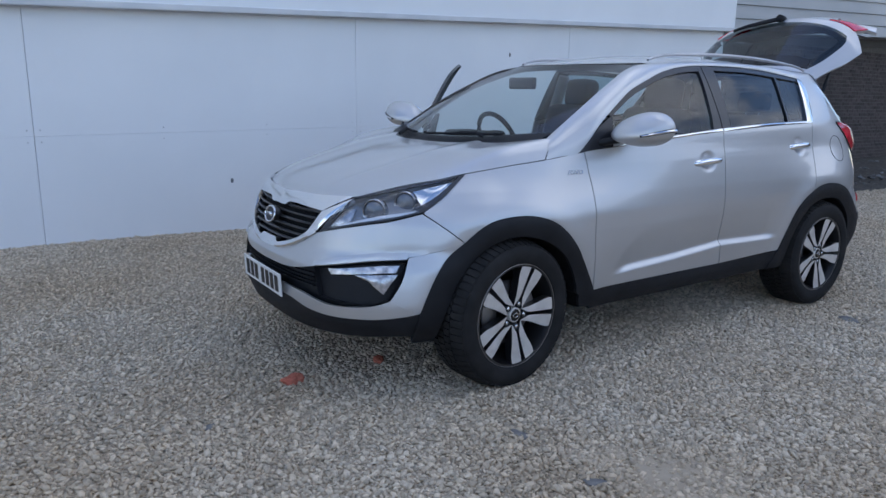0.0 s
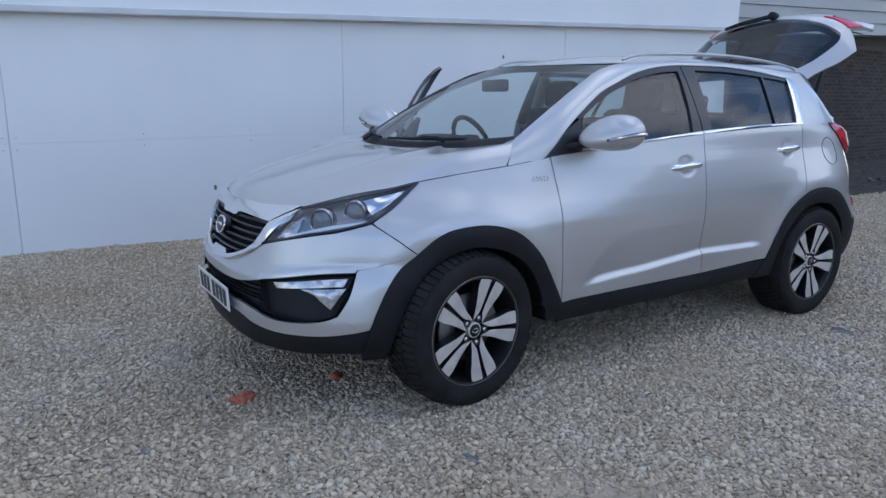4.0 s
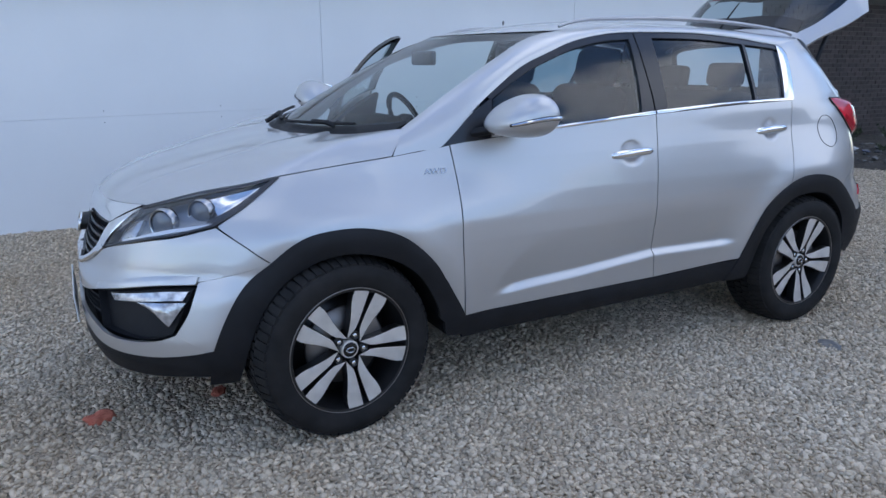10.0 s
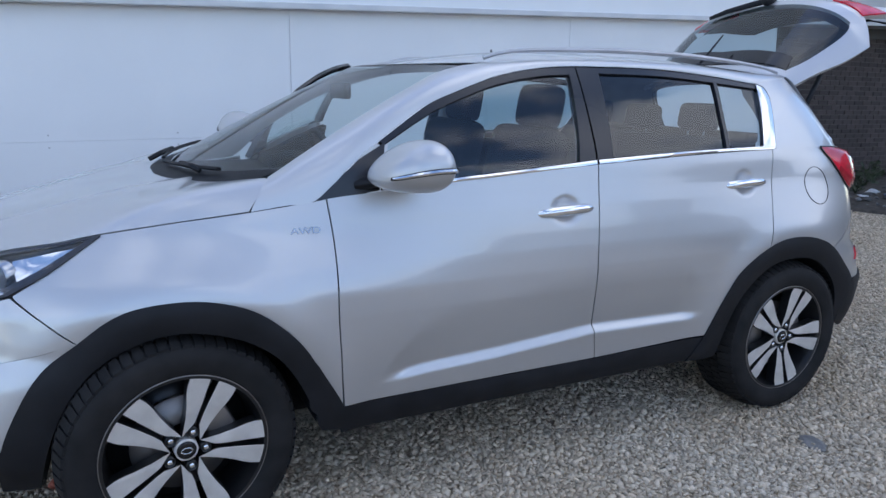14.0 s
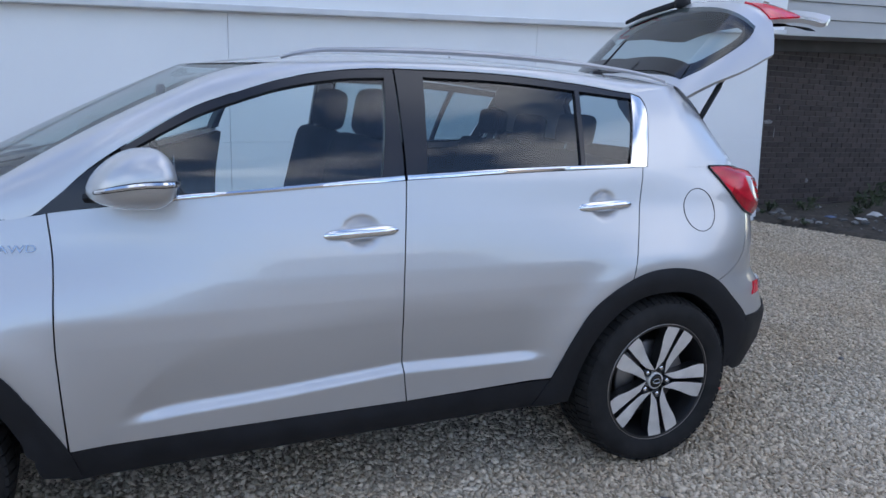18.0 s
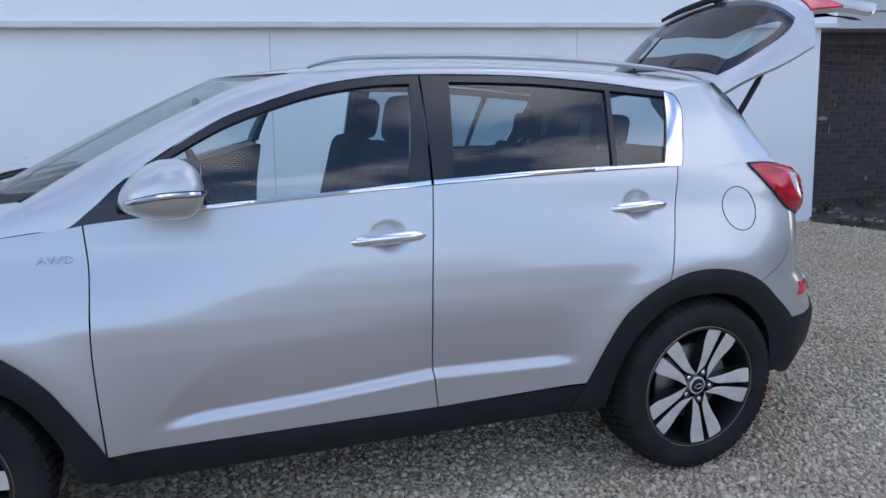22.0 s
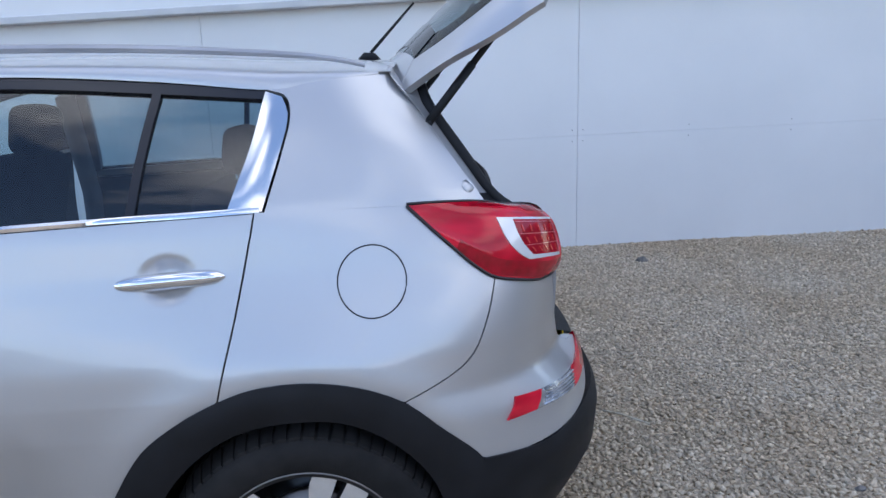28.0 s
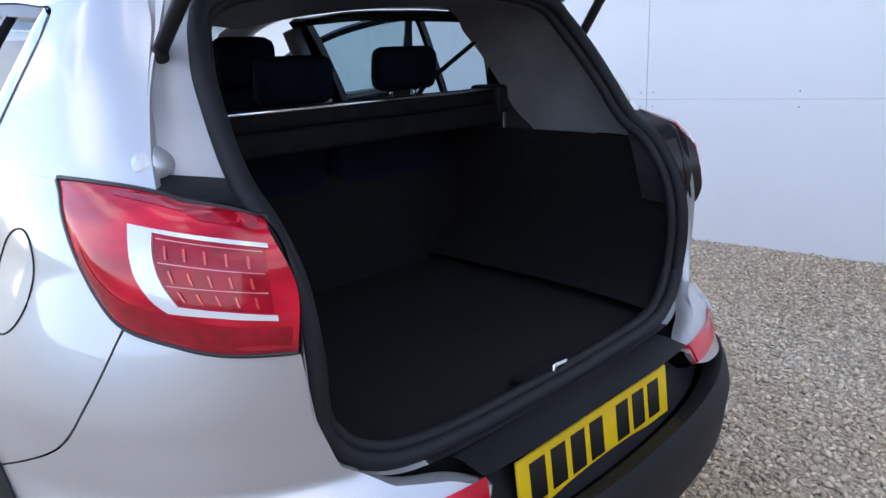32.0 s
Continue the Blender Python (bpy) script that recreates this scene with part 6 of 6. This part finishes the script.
seat(1.36, -0.36)
seat(1.36, 0.36)
bench = new("rear_bench")
bench.parent = car
bench["label"] = "dark cloth rear bench with three headrests"
c = part("seat_base", cushion(1.22, 0.50, 0.16, 0.05), SEATCLOTH, bench)
c.location = (2.02, 0, 0.68)
for yy, ww in ((-0.26, 0.72), (0.37, 0.50)):
    b = part("backrest", cushion(ww, 0.14, 0.62, 0.05), SEATCLOTH, bench)
    b.matrix_basis = pose(2.37, yy, 0.95, 0, 14, 0)
for yy, zz in ((-0.40, 1.345), (0.0, 1.33), (0.40, 1.345)):
    h = part("headrest", cushion(0.23, 0.08, 0.13, 0.04), SEATCLOTH, bench)
    h.matrix_basis = pose(2.475, yy, zz, 0, 8, 0)
    for d in (-0.05, 0.05):
        link_mesh("headrest_post", *tube([(2.455, yy + d, 1.22), (2.47, yy + d, 1.31)], 0.006, 6), CHROME, bench)
link_mesh("seat_belt", *tube([(2.60, 0.60, 1.42), (2.55, 0.42, 1.30), (2.50, 0.30, 1.15)], 0.02, 6, False, 0.25), TRIMDARK, car, True, "dark seat belt")
for sg in (-1, 1):
    link_mesh("centre_pillar", *tube([(1.60, 0.72 * sg, 0.6), (1.60, 0.72 * sg, 1.1), (1.605, 0.575 * sg, 1.50)], 0.04, 8), TRIMDARK if sg < 0 else TRIMGREY, car, True, "inner door pillar lining")

# ---- small things on the ground ----
def lump(name, x, y, r, flat, mat, label, category, seed, turn=0.0, z=0.0):
    b = bmesh.new()
    bmesh.ops.create_icosphere(b, subdivisions=3, radius=1)
    for v in b.verts:
        d = 1 + 0.35 * noise.noise(v.co * 1.4 + Vector((seed * 3.1, 0, 0))) + 0.12 * noise.noise(v.co * 4 + Vector((0, seed, 0)))
        v.co = Vector((v.co.x * r * d, v.co.y * r * 0.65 * d, v.co.z * r * flat * d))
    me = bpy.data.meshes.new(name)
    for f in b.faces:
        f.smooth = True
    b.to_mesh(me)
    b.free()
    me.materials.append(mat)
    o = tagged(new(name, me), label, category)
    o.matrix_world = Matrix.Translation((x, y, float(ground_z(np.array(x), np.array(y))) + r * flat * 0.45 + z)) @ Matrix.Rotation(turn, 4, "Z")
    return o


lump("brick_fragment", -0.875, -0.29, 0.062, 0.42, TERRACOTTA, "broken piece of orange terracotta brick on gravel", "brick fragment", 1, 0.3)
lump("brick_fragment", -0.40, -0.26, 0.045, 0.4, TERRACOTTA, "small broken terracotta piece on gravel", "brick fragment", 2, 1.0)
lump("brick_fragment", 3.49, -0.38, 0.03, 0.4, TERRACOTTA, "small broken terracotta piece on gravel", "brick fragment", 3, 0.5)
lump("stone", 5.02, 3.10, 0.05, 0.6, SLATE, "dark lone stone on gravel near the wall", "stone", 4)
lump("stone", 4.58, -0.26, 0.02, 0.6, SLATE, "small dark stone lying on gravel", "stone", 5)
for sx, sy, sr, sd in ((2.49, -1.20, 0.075, 6), (-0.29, -1.28, 0.045, 7), (-0.29, -1.71, 0.045, 8), (2.96, -1.35, 0.055, 9), (-1.35, -0.55, 0.03, 10)):
    lump("stone", sx, sy, sr, 0.16, SLATE, "flat grey stone pressed into the gravel", "stone", sd, sd * 0.7)
link_twig = tube([(3.83, 0.46, 0.024), (3.90, 0.40, 0.028), (3.99, 0.30, 0.025)], 0.0055, 5)
tagged(link_mesh("twig", *link_twig, material("pale_twig", (0.5, 0.45, 0.36), 0.9), None), "pale dry twig lying on gravel", "twig")

# rubble and weeds on the soil bed
def rubble():
    verts, faces = [], []
    base = bmesh.new()
    bmesh.ops.create_icosphere(base, subdivisions=1, radius=1)
    bv = np.array([v.co for v in base.verts])
    bf = [tuple(v.index for v in f.verts) for f in base.faces]
    base.free()
    for k in range(260):
        x = WX1 + 0.15 + 6.5 * rng.random() ** 1.3
        yb = wall_y(x) + BY
        wdt = min(2.5, 0.5 + 2.2 * (x - WX1) ** 0.9)
        y = yb - 0.05 - wdt * rng.random()
        r = 0.012 + 0.045 * rng.random() ** 3
        q = bv * (1 + 0.5 * rng.standard_normal(bv.shape) * 0.5) * r * np.array((1.3, 1, 0.6))
        n = len(verts)
        verts += list(q + np.array((x, y, 0.10 + r * 0.2)))
        faces += [tuple(i + n for i in f) for f in bf]
    return verts, faces


tagged(link_mesh("rubble", *rubble(), DEBRIS, None, False), "grey rubble and scraps strewn on the soil", "rubble", kind="stuff")


def weed(x, y, size, seed):
    r = np.random.default_rng(seed)
    w = thing("weed", "low green leafy weed growing at the brick wall", "plant", (x, y, 0.09), "weeds by the brick wall")
    sv, sf, lv, lf = [], [], [], []
    for k in range(9):
        a, t = r.random() * 6.28, 0.3 + 0.8 * r.random()
        tip = np.array((math.cos(a) * t * size, math.sin(a) * t * size, size * (0.5 + 0.7 * r.random())))
        pts = [np.zeros(3), tip * 0.5 + np.array((0, 0, size * 0.12)), tip]
        q, f = tube(pts, [0.006, 0.004, 0.002], 5)
        n = len(sv)
        sv += list(q)
        sf += [tuple(i + n for i in g) for g in f]
        for m in range(12):
            c = pts[1] + (tip - pts[1]) * r.random() + r.standard_normal(3) * size * 0.12
            u, v2 = r.standard_normal(3), r.standard_normal(3)
            u, v2 = u / np.linalg.norm(u) * size * 0.16, v2 / np.linalg.norm(v2) * size * 0.06
            n = len(lv)
            lv += [c - u, c + v2, c + u, c - v2 + np.array((0, 0, 0.01))]
            lf += [(n, n + 1, n + 2), (n, n + 2, n + 3)]
    link_mesh("stem", sv, sf, LEAF, w)
    link_mesh("foliage", lv, lf, LEAF, w, False)
    return w


for k, (dx, dy, sz) in enumerate(((0.55, 0.35, 0.22), (1.1, 0.5, 0.30), (1.6, 0.9, 0.22), (2.4, 0.5, 0.42), (2.9, 0.35, 0.5), (3.6, 0.6, 0.38), (0.25, 0.5, 0.10), (2.0, 1.4, 0.2))):
    xx = WX1 + dx
    weed(xx, wall_y(xx) + BY - dy, sz * 0.6, 40 + k)
weed(8.25, 3.15, 0.07, 60)


def scrap(x, y, w, d, turn, mat, label):
    b = bm_box(-w / 2, w / 2, -d / 2, d / 2, 0, 0.012, 0.004, 1)
    bmesh.ops.subdivide_edges(b, edges=b.edges[:], cuts=3, use_grid_fill=True)
    for q in b.verts:
        q.co.z += 0.022 * noise.noise(Vector((q.co.x * 14 + x, q.co.y * 14, y)))
    me = bpy.data.meshes.new("scrap")
    b.to_mesh(me)
    b.free()
    me.materials.append(mat)
    o = tagged(new("scrap", me), label, "scrap")
    o.matrix_world = Matrix.Translation((x, y, 0.115)) @ Matrix.Rotation(turn, 4, "Z") @ Matrix.Rotation(0.12, 4, "X")
    return o


PALESCRAP = varied(material("pale_scrap", (0.6, 0.6, 0.6), 0.8), (0.42, 0.42, 0.42), (0.66, 0.66, 0.65), 9, 5, 0.1, 60)
BLUESCRAP = varied(material("blue_scrap", (0.12, 0.17, 0.3), 0.6), (0.08, 0.12, 0.22), (0.16, 0.22, 0.36), 9, 5)
scrap(9.95, 3.45, 0.30, 0.14, 0.4, PALESCRAP, "pale broken board lying on the soil bed")
scrap(9.35, 3.20, 0.14, 0.08, -0.5, PALESCRAP, "small pale scrap lying on the soil bed")
scrap(9.05, 3.42, 0.16, 0.09, 0.2, BLUESCRAP, "crumpled blue scrap lying on the soil bed")
scrap(9.75, 3.10, 0.12, 0.07, 1.0, BLUESCRAP, "small blue scrap lying on the soil bed")
PALESTAIN = varied(material("lime_stain", (0.3, 0.29, 0.28), 0.95), (0.16, 0.15, 0.15), (0.36, 0.35, 0.34), 40, 6, 0.2, 120)
for mx, mz, mw, mh in ((8.85, 1.31, 0.085, 0.03), (8.99, 1.17, 0.010, 0.075), (9.04, 1.50, 0.010, 0.035), (9.80, 0.47, 0.03, 0.035)):
    b = bmesh.new()
    bmesh.ops.create_uvsphere(b, u_segments=12, v_segments=8, radius=1.0)
    for q in b.verts:
        k = 1 + 0.45 * noise.noise(q.co * 2.2 + Vector((mx * 5, mz * 3, 0)))
        q.co = Vector((mx + q.co.x * mw * k, BY - 0.004 + q.co.y * 0.004, mz + q.co.z * mh * k))
    on_wall(part("lime_mark", b, PALESTAIN, brickwall, "pale lime mark on the bricks"))


# ---- bricks: nearest as pieces of their own, the rest joined ----
def bricks():
    me = bpy.data.meshes.new("brick")
    b = bm_box(-0.1065, 0.1065, 0, 0.05, -0.0315, 0.0315, 0.004, 1)
    b.to_mesh(me)
    b.free()
    me.materials.append(BRICK)
    one = bm_box(-0.1065, 0.1065, 0, 0.05, -0.0315, 0.0315)
    bv = np.array([v.co for v in one.verts])
    bf = [tuple(v.index for v in f.verts) for f in one.faces]
    one.free()
    rv, rf, count = [], [], 0
    for row in range(32):
        z = 0.02 + 0.075 * row
        for k in range(62):
            x = BX0 + 0.11 + 0.225 * k + (0.1125 if row % 2 else 0)
            if x > BX1 - 0.2:
                continue
            dy = float(rng.normal(0, 0.0015))
            if k < 11 and 0 < row < 28 and count < 296:
                o = new("brick", me)
                o.parent = brickwall
                o.matrix_basis = frame_m @ Matrix.Translation((x, BY - 0.003 + dy, z))
                count += 1
            else:
                n = len(rv)
                rv += list(bv + np.array((x, BY - 0.003 + dy, z)))
                rf += [tuple(i + n for i in f) for f in bf]
    on_wall(tagged(link_mesh("brickwork", rv, rf, BRICKREST, brickwall, False), kind="stuff"))


bricks()


# ---- packed dust between the stones ----
def dust():
    xs, ys = np.arange(-0.9, 5.2, 0.03), np.arange(-2.45, -0.8, 0.03)
    Xd, Yd = np.meshgrid(xs, ys)
    Zd = np.zeros_like(Xd)
    for j in range(len(ys)):
        for i in range(len(xs)):
            x, y = xs[i], ys[j]
            m = noise.noise(Vector((x * 1.1 + 3, y * 1.6, 0.4))) + 0.45 * noise.noise(Vector((x * 3.1, y * 3.7, 5.0))) + 0.25 * noise.noise(Vector((x * 9, y * 9, 2.0)))
            away = min(1.0, (x + 0.9) / 0.8, (5.2 - x) / 0.8, (y + 2.45) / 0.2, (-0.8 - y) / 0.35)
            Zd[j, i] = -0.012 + 0.006 * noise.noise(Vector((x * 31, y * 31, 9.0))) + 0.0205 * float(sm_(m * 0.9 + 0.55)) * max(0.0, away)
    v = np.stack([Xd, Yd, Zd + ground_z(Xd, Yd)], -1).reshape(-1, 3)
    return tagged(link_mesh("packed_dust", v, grid_faces(len(xs), len(ys)), SAND, None), "buff packed dust lying between the gravel stones", "dust", kind="stuff")


dust()


# ---- loose gravel ----
OCTA_V = np.array([(1, 0, 0), (-1, 0, 0), (0, 1, 0), (0, -1, 0), (0, 0, 1), (0, 0, -1)], float)
OCTA_F = np.array([(0, 2, 4), (2, 1, 4), (1, 3, 4), (3, 0, 4), (2, 0, 5), (1, 2, 5), (3, 1, 5), (0, 3, 5)])


def gravel(n, x0, x1, y0, y1, r0, r1, seed, fine, keep_at):
    r = np.random.default_rng(seed)
    bv, bf = OCTA_V * 1.25, OCTA_F
    if fine:
        b = bmesh.new()
        bmesh.ops.create_icosphere(b, subdivisions=1, radius=1)
        bv = np.array([v.co for v in b.verts])
        bf = np.array([[v.index for v in f.verts] for f in b.faces])
        b.free()
    # an even scatter: a jittered grid
    gap = math.sqrt((x1 - x0) * (y1 - y0) / n)
    gx, gy = np.meshgrid(np.arange(x0, x1, gap), np.arange(y0, y1, gap))
    px = gx.ravel() + gap * r.uniform(-0.6, 0.6, gx.size)
    py = gy.ravel() + gap * r.uniform(-0.6, 0.6, gx.size)
    keep = (py < wall_y(px) - 0.01) & keep_at(px, py, r.random(px.size))
    px, py = px[keep], py[keep]
    n = len(px)
    size = r0 + (r1 - r0) * r.random(n) ** 2.2
    ang = r.random(n) * 6.283
    c, s = np.cos(ang), np.sin(ang)
    sc = np.stack([size * (0.95 + 0.4 * r.random(n)), size * (0.75 + 0.35 * r.random(n)), size * (0.45 + 0.35 * r.random(n))], -1)
    loc = bv[None] * (1 + (0.13 if fine else 0.14) * r.standard_normal((n, len(bv), 1))) * sc[:, None]
    # a random lean
    lean = r.normal(0, 0.35, (n, 2))
    loc[..., 2] += loc[..., 0] * lean[:, :1] + loc[..., 1] * lean[:, 1:]
    v = np.empty_like(loc)
    v[..., 0] = loc[..., 0] * c[:, None] - loc[..., 1] * s[:, None] + px[:, None]
    v[..., 1] = loc[..., 0] * s[:, None] + loc[..., 1] * c[:, None] + py[:, None]
    v[..., 2] = loc[..., 2] + (ground_z(px, py) + size * 0.30)[:, None]
    f = (bf[None] + (np.arange(n) * len(bv))[:, None, None]).reshape(-1)
    me = bpy.data.meshes.new("gravel")
    me.vertices.add(n * len(bv))
    me.vertices.foreach_set("co", v.astype(np.float32).ravel())
    me.loops.add(len(f))
    me.loops.foreach_set("vertex_index", f.astype(np.int32))
    me.polygons.add(len(f) // 3)
    me.polygons.foreach_set("loop_start", np.arange(0, len(f), 3, dtype=np.int32))
    me.update(calc_edges=True)
    me.polygons.foreach_set("use_smooth", np.ones(len(f) // 3, dtype=bool))
    me.materials.append(STONE)
    return tagged(new("gravel", me), "loose pale grey and buff gravel stones", "gravel", kind="stuff")


def beside(x, y, k):
    """The strip that the walk follows, with a ragged edge."""
    return (y < -0.75 + 0.4 * k) & (x > -2.9 + 0.4 * k) & (x < 4.7 - 0.4 * k)


def beyond(x, y, k):
    under = (x > 0.1) & (x < 2.9) & (y > -0.15) & (y < 0.62)
    return ~beside(x, y, 1 - k) & ~under


gravel(60000, -2.9, 4.7, -2.3, -0.35, 0.0065, 0.0165, 1, True, beside)
gravel(170000, -4.5, 7.2, -2.6, 3.95, 0.0070, 0.0155, 2, False, beyond)
gravel(15000, 7.2, 10.0, -1.5, 4.0, 0.0095, 0.0165, 3, False, beyond)
